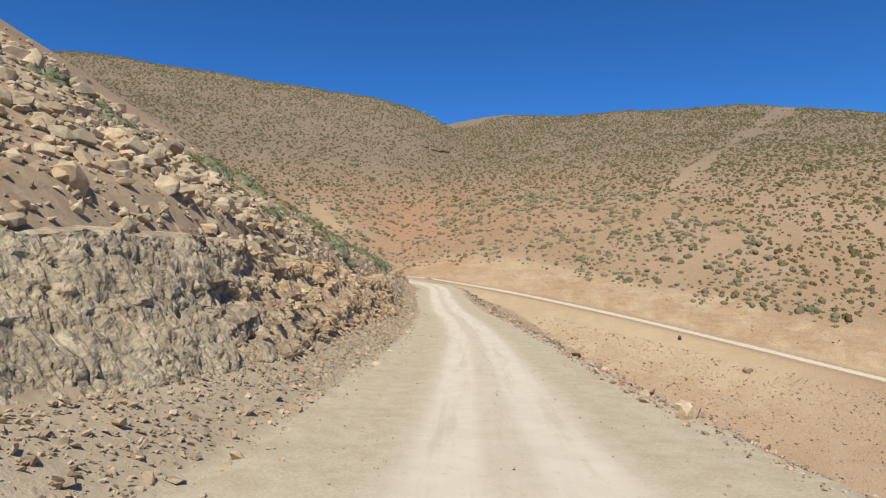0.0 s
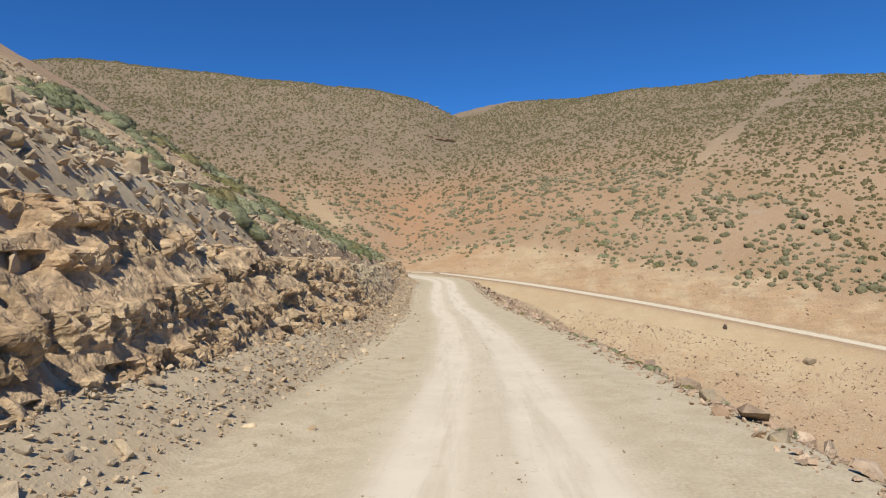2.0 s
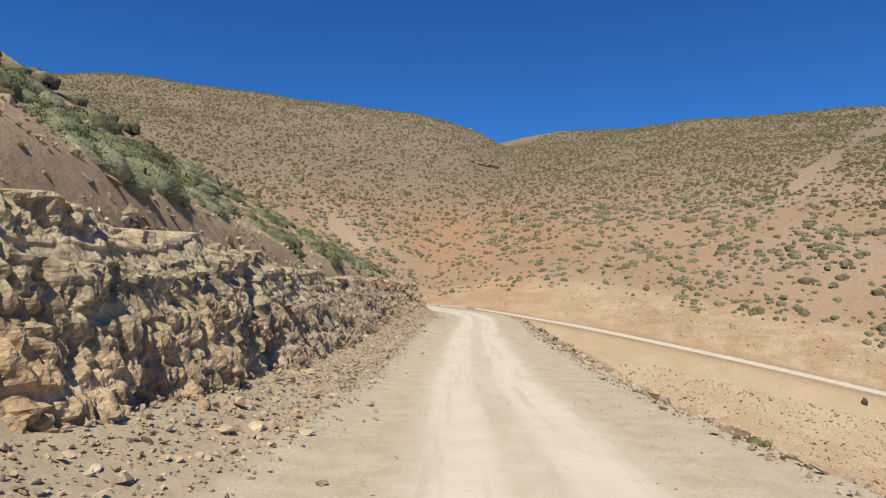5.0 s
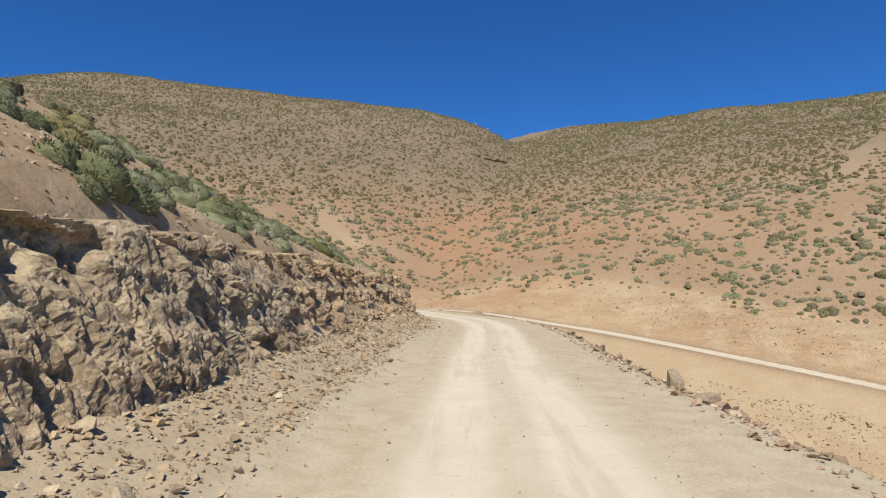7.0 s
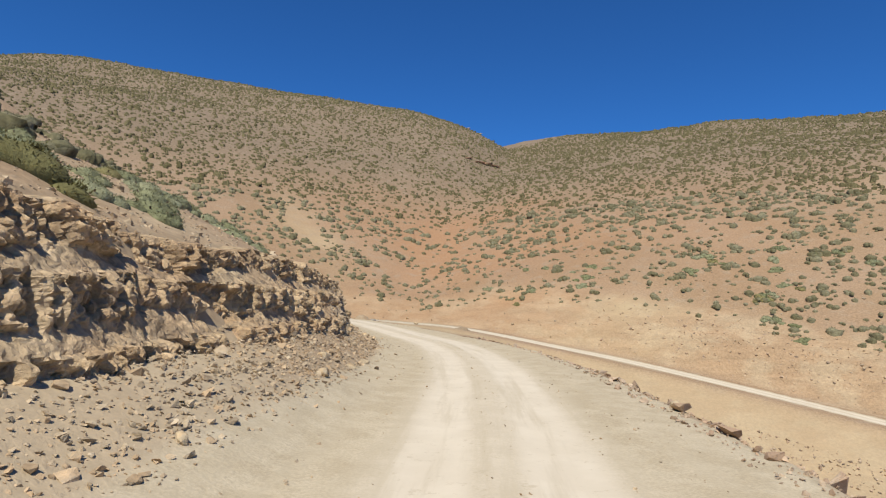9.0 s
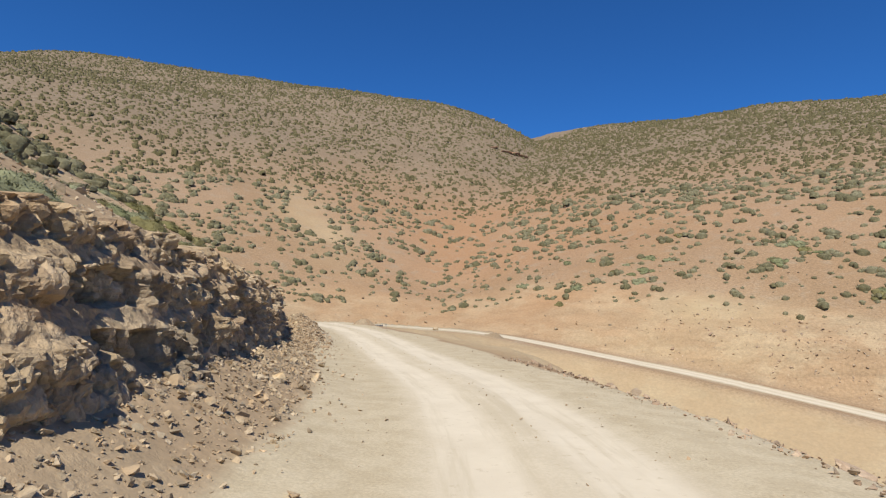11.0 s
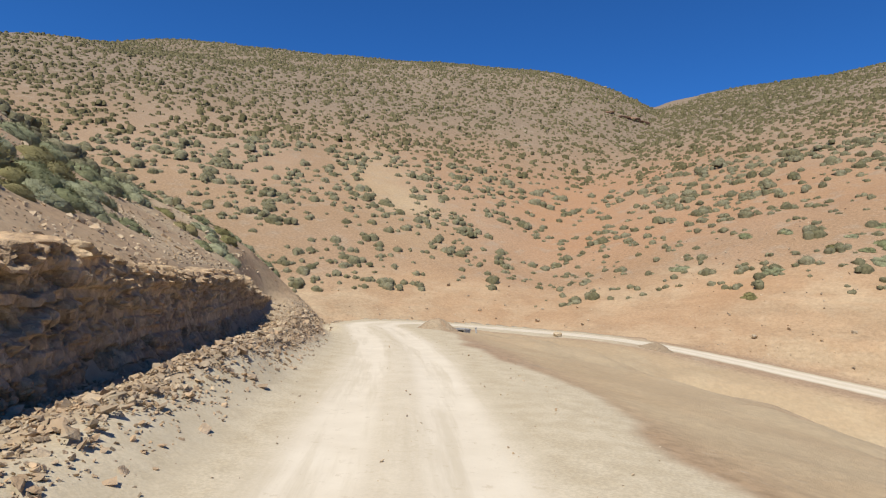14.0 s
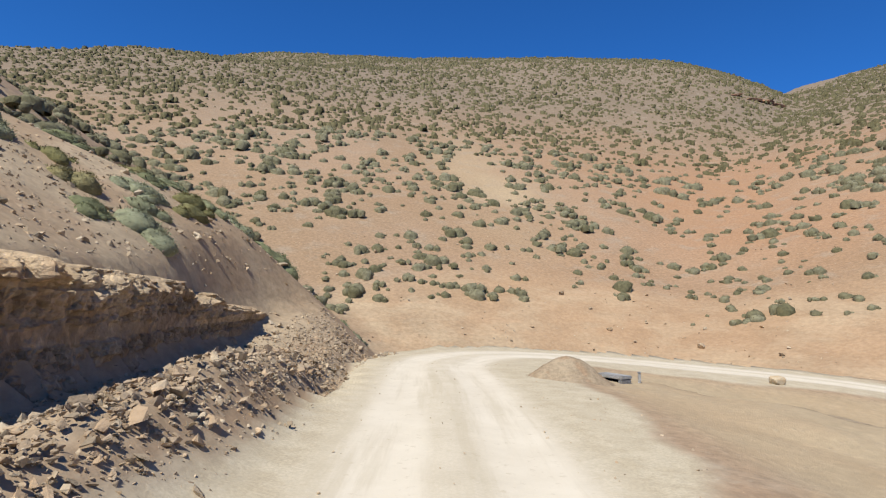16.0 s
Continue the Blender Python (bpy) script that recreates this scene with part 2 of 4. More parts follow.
def grain(x, y, seed=0):
    """Smooth value noise, -1 to 1."""
    x, y = np.asarray(x, float), np.asarray(y, float)
    ix, iy = np.floor(x), np.floor(y)
    fx, fy = x - ix, y - iy
    fx, fy = fx * fx * (3 - 2 * fx), fy * fy * (3 - 2 * fy)
    a, b = lattice(ix, iy, seed), lattice(ix + 1, iy, seed)
    c, d = lattice(ix, iy + 1, seed), lattice(ix + 1, iy + 1, seed)
    return 2 * ((a * (1 - fx) + b * fx) * (1 - fy) + (c * (1 - fx) + d * fx) * fy) - 1


def rough(x, y, size, octaves=4, seed=0):
    total, amp = 0.0, 0.5
    for k in range(octaves):
        total = total + amp * grain(np.asarray(x) / size * 2 ** k, np.asarray(y) / size * 2 ** k, seed + 17 * k)
        amp *= 0.5
    return total


def ease(v, lo, hi):
    u = np.clip((np.asarray(v, float) - lo) / (hi - lo), 0, 1)
    return u * u * (3 - 2 * u)


def smax(a, b, k):
    h = np.clip(0.5 + 0.5 * (a - b) / k, 0, 1)
    return b * (1 - h) + a * h + k * h * (1 - h)


def smin(a, b, k):
    return -smax(-a, -b, k)


LEG_1 = [(0.6, -90, 6.0), (0.6, -30, 2.6), (0.7, 0, 0.0), (1.1, 13, -1.4), (1.6, 30, -2.7), (1.3, 45, -3.5), (0.5, 57, -3.95), (-0.3, 75, -4.2),
         (-0.6, 90, -4.3), (-2.2, 102, -4.35), (-5.6, 112, -4.4), (-8.8, 121, -4.45), (-12.7, 131, -4.5), (-16.6, 139.2, -4.55)]
LEG_2 = [(-19.6, 145.5, -4.65), (-19.0, 151.0, -4.8), (-13.5, 155.2, -5.2), (-4.0, 157.2, -5.9), (9.0, 153.0, -7.8), (20, 147.0, -9.5), (40, 134.5, -13.2),
         (60, 121.5, -17.4), (95, 97, -25), (140, 66, -34), (260, -20, -58)]


def spline(points, step):
    """Catmull-Rom through the points, resampled."""
    p = np.array(points, float)
    q = np.vstack([2 * p[0] - p[1], p, 2 * p[-1] - p[-2]])
    out = []
    for i in range(len(p) - 1):
        a, b, c, d = q[i:i + 4]
        n = max(2, int(np.linalg.norm(c - b) / step))
        for u in np.arange(n) / n:
            out.append(0.5 * (2 * b + (c - a) * u + (2 * a - 5 * b + 4 * c - d) * u * u + (3 * b - a - 3 * c + d) * u ** 3))
    out.append(p[-1])
    return np.array(out)


ROAD = spline(LEG_1 + LEG_2, 1.0)
TAN = np.gradient(ROAD, axis=0)
TAN /= np.linalg.norm(TAN[:, :2], axis=1)[:, None]
N_LEG1 = int(np.argmin(np.hypot(ROAD[:, 0] + 16.6, ROAD[:, 1] - 139.2)))


def beside(x, y, first, last, run_on=True):
    """Nearest stretch of the road between two of its stations: offset to its left (signed), station, height of the road there."""
    x, y = np.ravel(x), np.ravel(y)
    off, st = np.empty(len(x)), np.empty(len(x))
    p, t = ROAD[first:last], TAN[first:last]
    for i in range(0, len(x), 20000):
        dx, dy = x[i:i + 20000, None] - p[None, :, 0], y[i:i + 20000, None] - p[None, :, 1]
        k = np.argmin(dx * dx + dy * dy, axis=1)
        r = np.arange(len(k))
        ax, ay = dx[r, k], dy[r, k]
        al = ax * t[k, 0] + ay * t[k, 1]
        side = -ax * t[k, 1] + ay * t[k, 0]
        inside = ((k > 0) & (k < len(p) - 1)) | (not run_on)
        off[i:i + 20000] = np.where(inside & (np.abs(al) > 0.9), np.copysign(np.hypot(ax, ay), side), side)
        st[i:i + 20000] = first + k + np.where(inside, np.clip(al, -0.5, 0.5), al)
    z = np.interp(st, np.arange(len(ROAD)), ROAD[:, 2])
    return off, st, z


ROAD_Y = ROAD[:, 1]


def face_foot(y):
    """How far left of the road's middle the rock face stands, along the first leg."""
    return np.interp(y, [-60, 0, 12, 22, 60, 92, 104, 118, 130, 142, 150], [6.5, 5.4, 4.9, 4.65, 4.55, 4.5, 4.7, 4.5, 4.9, 5.3, 5.4]) + 0.35 * rough(y, 0 * y, 14, 3, 5)


def face_top(y):
    """Height of the rock face's upper edge over the road."""
    return np.interp(y, [-60, 5, 14, 24, 36, 60, 72, 92, 100, 118, 130, 141, 147], [2.0, 2.5, 3.3, 3.4, 3.2, 2.9, 2.9, 2.95, 2.6, 2.3, 2.1, 1.9, 1.3]) + 0.4 * rough(y, 0 * y, 9, 3, 8)


def face_back(y):
    """How far the rock face leans back from its foot to its upper edge."""
    return np.interp(y, [0, 12, 40, 90, 104, 120, 128], [2.6, 1.6, 1.25, 1.25, 0.7, 0.5, 0.45])


def toe_slope(y):
    return np.interp(y, [0, 20, 34, 45, 56, 62, 70, 78, 98, 110, 122], [0.5, 0.68, 0.66, 0.5, 0.33, 0.34, 0.45, 0.60, 0.64, 0.55, 0.15])


def road_edge(y):
    """Where the level road ends and the loose toe under the rock face begins."""
    return np.interp(y, [0, 18, 34, 46, 56, 66, 78, 100, 120, 134], [3.5, 3.6, 3.6, 3.2, 2.9, 3.0, 3.2, 3.3, 3.2, 2.3])


BANK_Y = [0, 15, 30, 45, 60, 75, 90, 105, 118, 130, 140]
BANK_SLOPE = [0.60, 0.60, 0.63, 0.65, 0.66, 0.55, 0.46, 0.48, 0.55, 0.58, 0.68]


def hillside(x, y):
    """The natural slopes before the road was cut: the bank beside the first leg, and the two flanks of the valley head."""
    x, y = np.ravel(x).astype(float), np.ravel(y).astype(float)
    o1, s1, z1 = beside(x, y, 0, N_LEG1)
    y1 = np.interp(s1, np.arange(len(ROAD)), ROAD_Y)
    o2, s2, z2 = beside(x, y, N_LEG1, len(ROAD))
    up = o1 - (face_foot(y1) + face_back(y1))
    slope = np.interp(y1, BANK_Y, BANK_SLOPE)
    bank = z1 + face_top(y1) + slope * up
    bank = smin(bank, 46 + 0.08 * up, 14)
    nose = 0.2 + 0.38 * (-20 - x) - 0.30 * (y - 148)
    bank = smin(bank, nose, 3.0)
    bank = bank + 2.2 * np.exp(-((x + 28) / 6) ** 2 - ((y - 144) / 7) ** 2)
    xl = -222 + np.log1p(np.exp(np.clip((x + 222) / 9.4, -30, 30))) * 9.4
    xl = np.where(x > 100, x, xl)
    yl = smin(y, 383 + 0.235 * (y - 383), 14)
    low, high = -0.293 * xl + 0.391 * yl - 75.3, -0.153 * xl + 0.412 * yl - 63.6
    w = ease(y, 225, 335)
    spur = 12 * np.log1p(np.exp(np.clip((x + 5.7) / 12, -30, 30)))
    left = low * (1 - w) + high * w - 0.70 * spur * ease(y, 230, 300) - 0.5 * np.clip(x - 40, 0, 400)
    left = left - 0.15 * np.clip(y - 420, 0, 500) + 4 * np.exp(-((x + 225) / 45) ** 2 - ((y - 345) / 45) ** 2) - 0.5 * np.clip(-x - 170, 0, 120) * (1 - ease(y, 255, 300))
    right = 0.2414 * 126 * np.tanh(x / 126) + 0.3624 * y - 62.9
    near = z2 + 5.0 + 0.60 * (o2 - 8.0)
    right = smin(right, near, 5)
    top = 83.6 + 0.1875 * np.clip(99.8 - x, 0, 70) - 0.40 * np.clip(x - 167, 0, 600) + 0.012 * (y - 310)
    right = smin(right, top, 7)
    z = smax(smax(left, right, 3), bank, 1.6)
    far = ease(np.hypot(x, y - 150), 60, 200)
    z = z + rough(x, y, 60, 4, 3) * (0.6 + 2.0 * far) + rough(x, y, 9, 4, 4) * 0.7 * ease(np.abs(o1), 4, 12)
    gully = np.abs(rough(x * 0.83 + y * 0.55, 0.25 * y, 38, 3, 9))
    z = z + far * (gully - 0.18) * 3.0
    return np.maximum(z, -70 + 0 * z)


def shelf(o, st):
    """How far the outer side of the road lies below it: an edge, a level apron at the bend, then the embankment."""
    yr = np.interp(st, np.arange(len(ROAD)), ROAD_Y)
    d = np.abs(o)
    apron = 7.0 * ease(yr, 104, 134) * (1 - ease(st, N_LEG1 + 20, N_LEG1 + 40))
    return -0.06 * np.clip(d - 2.6, 0, 1.2) - 0.17 * np.clip(d - 3.7, 0, apron) - (0.58 - 0.25 * apron / 7) * np.clip(d - 3.7 - apron, 0, None)


def land(x, y):
    """Ground height, with the road benched into the hillside; also the attributes that the soil's material reads."""
    x, y = np.ravel(x).astype(float), np.ravel(y).astype(float)
    off, st, zr = beside(x, y, 0, len(ROAD))
    yr = np.interp(st, np.arange(len(ROAD)), ROAD_Y)
    nat = hillside(x, y)
    leg = ease(st, N_LEG1 + 3, N_LEG1 + 12)
    foot = face_foot(yr)
    d = np.abs(off)
    edge = road_edge(yr) * (1 - leg) + 3.2 * leg
    toe = np.clip(d - edge, 0, None)
    ramp = np.clip((face_top(yr) - toe_slope(yr) * (foot - edge)) / face_back(yr), 1.0, 6.0)
    cut1 = toe_slope(yr) * np.minimum(toe, foot + 0.2 - edge) + ramp * np.clip(d - foot - 0.5, 0, None)
    cut2 = 0.9 * toe + 0.25 * toe * ease(toe, 0.5, 3)
    upper = zr + cut1 * (1 - leg) + cut2 * leg
    d = np.where(off < 0, d + 0.45 * rough(x, y, 3.5, 3, 22) * ease(d, 2.7, 3.6), d)
    lower = zr + shelf(d, st)
    lower = lower + rough(x, y, 5, 3, 21) * 0.6 * ease(d, 4, 8)
    up = off > 0
    out = np.where(up, np.minimum(nat, upper), lower)
    inner = beside(x, y, N_LEG1, len(ROAD), False)
    first = beside(x, y, 0, N_LEG1, False)
    for o, s, zz in (inner, first):
        out = np.where(off < 0, np.maximum(out, zz + shelf(o, s)), out)
    out = np.where((off < 0) & (d < 5), np.minimum(out, zr - 0.05 * np.clip(d - 2.6, 0, 3)), out)
    bed = np.where(up, d < edge, d < 2.6)
    out = np.where(bed, zr, out)
    # two shallow wheel ruts, a loose windrow, a heap of spoil along the end of the rock face
    out = out - 0.03 * np.exp(-((off - 0.82) / 0.4) ** 2) - 0.03 * np.exp(-((off + 0.8) / 0.42) ** 2) + 0.03 * np.exp(-(off / 0.3) ** 2)
    out = out + 0.10 * np.exp(-((off - 3.1) / 0.4) ** 2) * (1 + rough(x, y, 1.5, 2, 31))
    out = out + 0.30 * np.exp(-((yr - 84) / 5) ** 2) * np.exp(-((off - 3.7) / 0.9) ** 2) * (1 - leg)
    heap = ease(yr, 112, 124) * (1 - ease(yr, 138, 143)) * (1 - leg)
    out = out + heap * (0.58 + 0.5 * rough(x, y, 2.2, 3, 41)) * np.exp(-((off - 3.35) / 0.75) ** 2)
    out = out + 0.10 * rough(x, y, 1.6, 3, 33) * ease(d, 3.4, 5) + 0.025 * rough(x, y, 0.9, 2, 35) * ease(d, 2.2, 3.5)
    return out, off, st, leg, nat


def axis(pieces):
    """Grid lines from (start, end, step) pieces."""
    out = []
    for a, b, n in pieces:
        out.append(np.arange(a, b, n))
    return np.concatenate(out)


def link_mesh(name, verts, faces, material, parent=None, smooth=False):
    """One mesh object from vertex and face arrays (all faces alike in size)."""
    me = bpy.data.meshes.new(name)
    verts, faces = np.asarray(verts, np.float32), np.asarray(faces, np.int32)
    k = faces.shape[1]
    me.vertices.add(len(verts))
    me.vertices.foreach_set("co", verts.ravel())
    me.loops.add(faces.size)
    me.loops.foreach_set("vertex_index", faces.ravel())
    me.polygons.add(len(faces))
    me.polygons.foreach_set("loop_start", np.arange(0, faces.size, k, dtype=np.int32))
    me.polygons.foreach_set("use_smooth", np.full(len(faces), smooth))
    me.update(calc_edges=True)
    me.materials.append(material)
    ob = new(name, me)
    ob.parent = parent
    return ob


def add_attr(ob, name, values):
    a = ob.data.attributes.new(name, "FLOAT", "POINT")
    a.data.foreach_set("value", np.asarray(values, np.float32))


def grid_faces(nx, ny):
    i = (np.arange(ny - 1)[:, None] * nx + np.arange(nx - 1)[None, :]).ravel()
    return np.stack([i, i + 1, i + 1 + nx, i + nx], 1)


def build_ground():
    gx = axis([(-3000, -600, 120), (-600, -260, 20), (-260, -60, 3.0), (-60, -30, 0.9), (-30, 10, 0.36), (10, 30, 0.7), (30, 90, 1.3), (90, 300, 3.5), (300, 700, 25), (700, 3001, 120)])
    gy = axis([(-2000, -400, 100), (-400, -60, 12), (-60, -4, 1.6), (-4, 164, 0.4), (164, 240, 1.2), (240, 460, 2.6), (460, 900, 20), (900, 3001, 120)])
    x, y = np.meshgrid(gx, gy)
    x, y = x.ravel(), y.ravel()
    z, off, st, leg, nat = land(x, y)
    ob = link_mesh("ground", np.stack([x, y, z], 1), grid_faces(len(gx), len(gy)), GROUND, smooth=True)
    add_attr(ob, "off", np.clip(off, -40, 40))
    fresh = ease(off, 2.5, 4) * np.maximum(np.clip((nat - z) / 1.0, 0, 1) * (leg + 0.75 * (1 - leg) * (1 - ease(off, 5, 6.5))), leg * (1 - ease(off + 4 * rough(x, y, 12, 3, 55) - 7 * np.exp(-((st - N_LEG1 - 14) / 18) ** 2), 10, 15)))
    yr = np.interp(st, np.arange(len(ROAD)), ROAD_Y)
    lim = road_edge(yr) * (1 - leg) + 3.2 * leg
    apron = -0.7 * ease(yr, 104, 134) * (1 - ease(st, N_LEG1 + 14, N_LEG1 + 30)) + 1.6 * rough(x, y, 7, 4, 58) * ease(yr, 96, 115)
    add_attr(ob, "verge", np.where(off > 0, 1 - ease(off, lim - 0.4, lim + 0.7), 1 - ease(-off - apron, 3.2, 4.6)) * (1 - 0.85 * ease(st, N_LEG1 + 14, N_LEG1 + 35) * ease(np.abs(off), 1.5, 2.3)))
    fill = ease(-off, 3.5, 5) * (1 - ease(-off, 12, 30)) * (0.25 + 0.6 * ease(yr, 108, 126))
    bank_soil = (0.5 + 0.5 * ease(yr, 25, 40)) * ease(off, 4.5, 6) * (1 - ease(off, 18, 34)) * (1 - leg) * (1 - ease(y, 142, 156)) * (0.8 + rough(x, y, 7, 3, 57))
    add_attr(ob, "cut", np.clip(np.maximum(fresh, bank_soil) + fill, 0, 1))
    red = np.exp(-((x - 0) / 42) ** 2) * ease(y, 150, 190) * (1 - ease(y, 225, 290)) * (0.5 + 0.9 * rough(x, y, 24, 3, 51))
    red = red + 0.75 * np.exp(-((x + 1) / 13) ** 2 - ((y - 166) / 6) ** 2) * (0.7 + rough(x, y, 7, 3, 59)) + 0.4 * np.exp(-((x + 14) / 7) ** 2 - ((y - 213) / 10) ** 2)
    add_attr(ob, "red", np.clip(red, 0, 0.85))
    pale = np.exp(-(((x + 0.6 * (y - 195) + 39) / 6) ** 2 + ((y - 195) / 15) ** 2)) * (0.6 + rough(x, y, 8, 3, 52))
    scar = (1 - ease(np.abs((x - 95) * 0.744 - (y - 213) * 0.667), 1, 6)) * ease(x, 58, 80) * (1 - ease(x, 175, 190)) * 0.28
    outcrop = 0.55 * np.exp(-((x - 17) / 8) ** 2 - ((y - 158) / 6) ** 2) * (0.7 + 1.2 * rough(x, y, 5, 3, 60))
    add_attr(ob, "pale", np.clip(pale + scar + outcrop + 0.45 * ease(-off, 3.0, 4.5) * (1 - ease(-off, 10, 17)) * ease(yr, 106, 120), 0, 0.9))
    scree = ease(off, 4, 6) * (1 - ease(off, 30, 60)) * (1 - ease(st, 125, 150)) * (1 - ease(y, 30, 50)) * (0.35 + rough(x, y, 6, 3, 53))
    slope2 = ease(-off, 4, 8) * 0.12 * (1 + rough(x, y, 14, 3, 54))
    toe = ease(off, 2.4, 3.4) * (1 - ease(off, 5, 6)) * (1 - leg) * (0.85 - 0.55 * ease(yr + 6 * rough(x, y, 5, 2, 61), 76, 90))
    later_bank = 0.15 * ease(off, 4, 6) * (1 - ease(off, 25, 45)) * (1 - leg) * ease(y, 50, 80) * (1 + rough(x, y, 5, 3, 56))
    add_attr(ob, "grey", np.clip(scree + slope2 + toe + later_bank, 0, 1))
    return tagged(ob, "dry orange-brown mountain slopes with a pale dusty gravel road cut in", "ground", kind="structure")


ground = build_ground()


def facets(x, y, seed):
    """Irregular cells: each cell's own random number, the gap to the next cell, the way from the cell's middle, two more random numbers."""
    ix, iy = np.floor(x), np.floor(y)
    d1 = np.full(x.shape, 9.0)
    d2 = np.full(x.shape, 9.0)
    keep = [np.zeros(x.shape) for _ in range(4)]
    for i in (-1, 0, 1):
        for j in (-1, 0, 1):
            cx, cy = ix + i, iy + j
            dx = x - (cx + lattice(cx, cy, seed + 101))
            dy = y - (cy + lattice(cx, cy, seed + 102))
            d = np.hypot(dx, dy)
            near = d < d1
            d2 = np.where(near, d1, np.minimum(d2, d))
            for k, val in enumerate((cx, cy, dx, dy)):
                keep[k] = np.where(near, val, keep[k])
            d1 = np.where(near, d, d1)
    cx, cy, dx, dy = keep
    return lattice(cx, cy, seed), d2 - d1, dx, dy, lattice(cx, cy, seed + 103), lattice(cx, cy, seed + 104)


def build_rock_face():
    """The bedded rock cut beside the first leg of the road: a thick sheet with blocks standing proud of the beds."""
    ys = np.concatenate([np.arange(-14, 2, 0.3), np.arange(2, 148.5, 0.042)])
    vs = np.linspace(0, 1, 74)
    cx, cz = np.interp(ys, ROAD_Y[:N_LEG1 + 9], ROAD[:N_LEG1 + 9, 0]), np.interp(ys, ROAD_Y[:N_LEG1 + 9], ROAD[:N_LEG1 + 9, 2])
    tx, ty = np.interp(ys, ROAD_Y[:N_LEG1 + 9], TAN[:N_LEG1 + 9, 0]), np.interp(ys, ROAD_Y[:N_LEG1 + 9], TAN[:N_LEG1 + 9, 1])
    foot, top = face_foot(ys), face_top(ys)
    s, v = np.meshgrid(ys, vs)
    edge = road_edge(ys)
    base = toe_slope(ys) * (foot - edge) - 0.40
    hh = base + (top + 0.12 - base) * np.clip(v / 0.88, 0, 1)
    zz = hh + np.where(v > 0.88, (v - 0.88) / 0.12 * 0.05, 0)
    clay = 1 - ease(s, 9, 16)
    late, later = ease(s, 96, 108), ease(s, 119, 128)
    # beds: they fall towards the start at first, arch over, then lie level
    dip = 0.10 * (1 - ease(s, 30, 48)) + 0.02
    arch = 1.5 * np.exp(-((s - 57) / 9) ** 2)
    w = zz - dip * (s - 20) - arch + 0.20 * rough(s, zz, 3.0, 3, 61) + 0.05 * rough(s, zz, 0.8, 2, 62)
    thick = np.interp(s, [0, 38, 50, 60, 72, 80, 96, 106], [0.85, 0.85, 0.75, 1.2, 1.1, 0.95, 0.8, 0.42])
    bedq = w / thick
    bed = np.floor(bedq)
    inbed = bedq - bed
    cut = 0.15 + 0.34 * lattice(bed, 0 * bed, 67) + 0.45 * rough(s + 7 * bed, 0 * s, 2.2, 2, 65)
    hard = ease(inbed, cut - 0.05, cut + 0.05) * (1 - ease(inbed, 0.93, 1.0))
    hard = hard * (1 - clay) + 0.45 * clay
    massive = 0.15 + 0.55 * ease(s, 40, 50) * ease(0.75 - v, 0.0, 0.3) + 0.45 * ease(s, 56, 62) * (1 - 0.8 * ease(v, 0.5, 0.65) * (1 - ease(s, 62, 67))) - 0.95 * ease(s, 71, 78) + 0.20 * rough(s, zz, 5, 2, 63)
    massive = np.clip(massive, 0, 0.85)
    step = (1.25 - 1.0 * hard) * (1 - massive) + 0.5 * massive
    rise = np.diff(hh, axis=0, prepend=hh[:1])
    lean = np.cumsum(step * rise, axis=0)
    lean = lean / np.maximum(lean[-1], 0.1)
    lean = lean * face_back(ys) * (1 - clay) + clay * np.clip(v / 0.88, 0, 1) * face_back(ys)
    stand = np.interp(v, [0, 0.3, 0.6, 0.8, 0.88, 1.0], [0.25, 0.50, 0.52, 0.42, 0.62, 0.7])
    steep = np.interp(v, [0, 0.3, 0.6, 0.8, 0.88, 1.0], [0.05, 0.22, 0.38, 0.48, 0.66, 0.7])
    lean = lean * (1 - late) + late * (0.5 * lean * (1 - later) + 0.5 * steep * (1 - later) + stand * later)
    lean = lean + np.where(v > 0.88, (v - 0.88) / 0.12 * 0.7, 0)
    rocky = np.clip(np.maximum(hard, massive), 0.12, 1)
    # each hard bed is parted by upright joints into blocks
    rake = s + 0.18 * zz + 0.22 * rough(s, zz, 1.4, 2, 112)
    joint = np.interp(s, [0, 40, 70, 82, 100, 110], [0.62, 0.50, 0.45, 0.36, 0.5, 0.6])
    r, gap, dx, dz, g1, g2 = facets(rake / joint, bed + 0.5 + 0.35 * (inbed - 0.5), 71)
    out = 0.05 * hard + hard * (1 - 0.6 * massive) * (0.26 * (r - 0.5) + 0.26 * dx * (g1 - 0.5) - 0.20 * (1 - ease(gap, 0.0, 0.14)))
    tone = 0.35 * lattice(bed, 0 * bed, 68) + 0.25 * r
    # broken again into knobs a little taller than wide, from a man's chest down to a fist
    tall = np.interp(s, [10, 20, 62, 76], [1.2, 1.7, 2.0, 0.95])
    for size, amp, rounded, seed in ((0.80, 0.20, 0.0, 171), (0.38, 0.18, 0.4, 174), (0.20, 0.13, 0.9, 177), (0.115, 0.07, 1.0, 180)):
        px = (rake + 0.35 * size * rough(s, zz, size, 2, seed + 1)) / size
        pz = (w + 0.35 * size * rough(s, zz, size, 2, seed + 2)) / (tall * size)
        r, gap, dx, dz, g1, g2 = facets(px, pz, seed)
        block = (r - 0.5) + 0.7 * (dx * (g1 - 0.5) + dz * (g2 - 0.6)) - 0.35 * (1 - ease(gap, 0.0, 0.15))
        knob = 0.45 * (r - 0.5) + 1.1 * np.sqrt(np.clip(1.02 - 2.2 * (dx * dx + dz * dz), 0.0, 1)) - 0.75
        out = out + rocky * amp * (block * (1 - rounded) + knob * rounded)
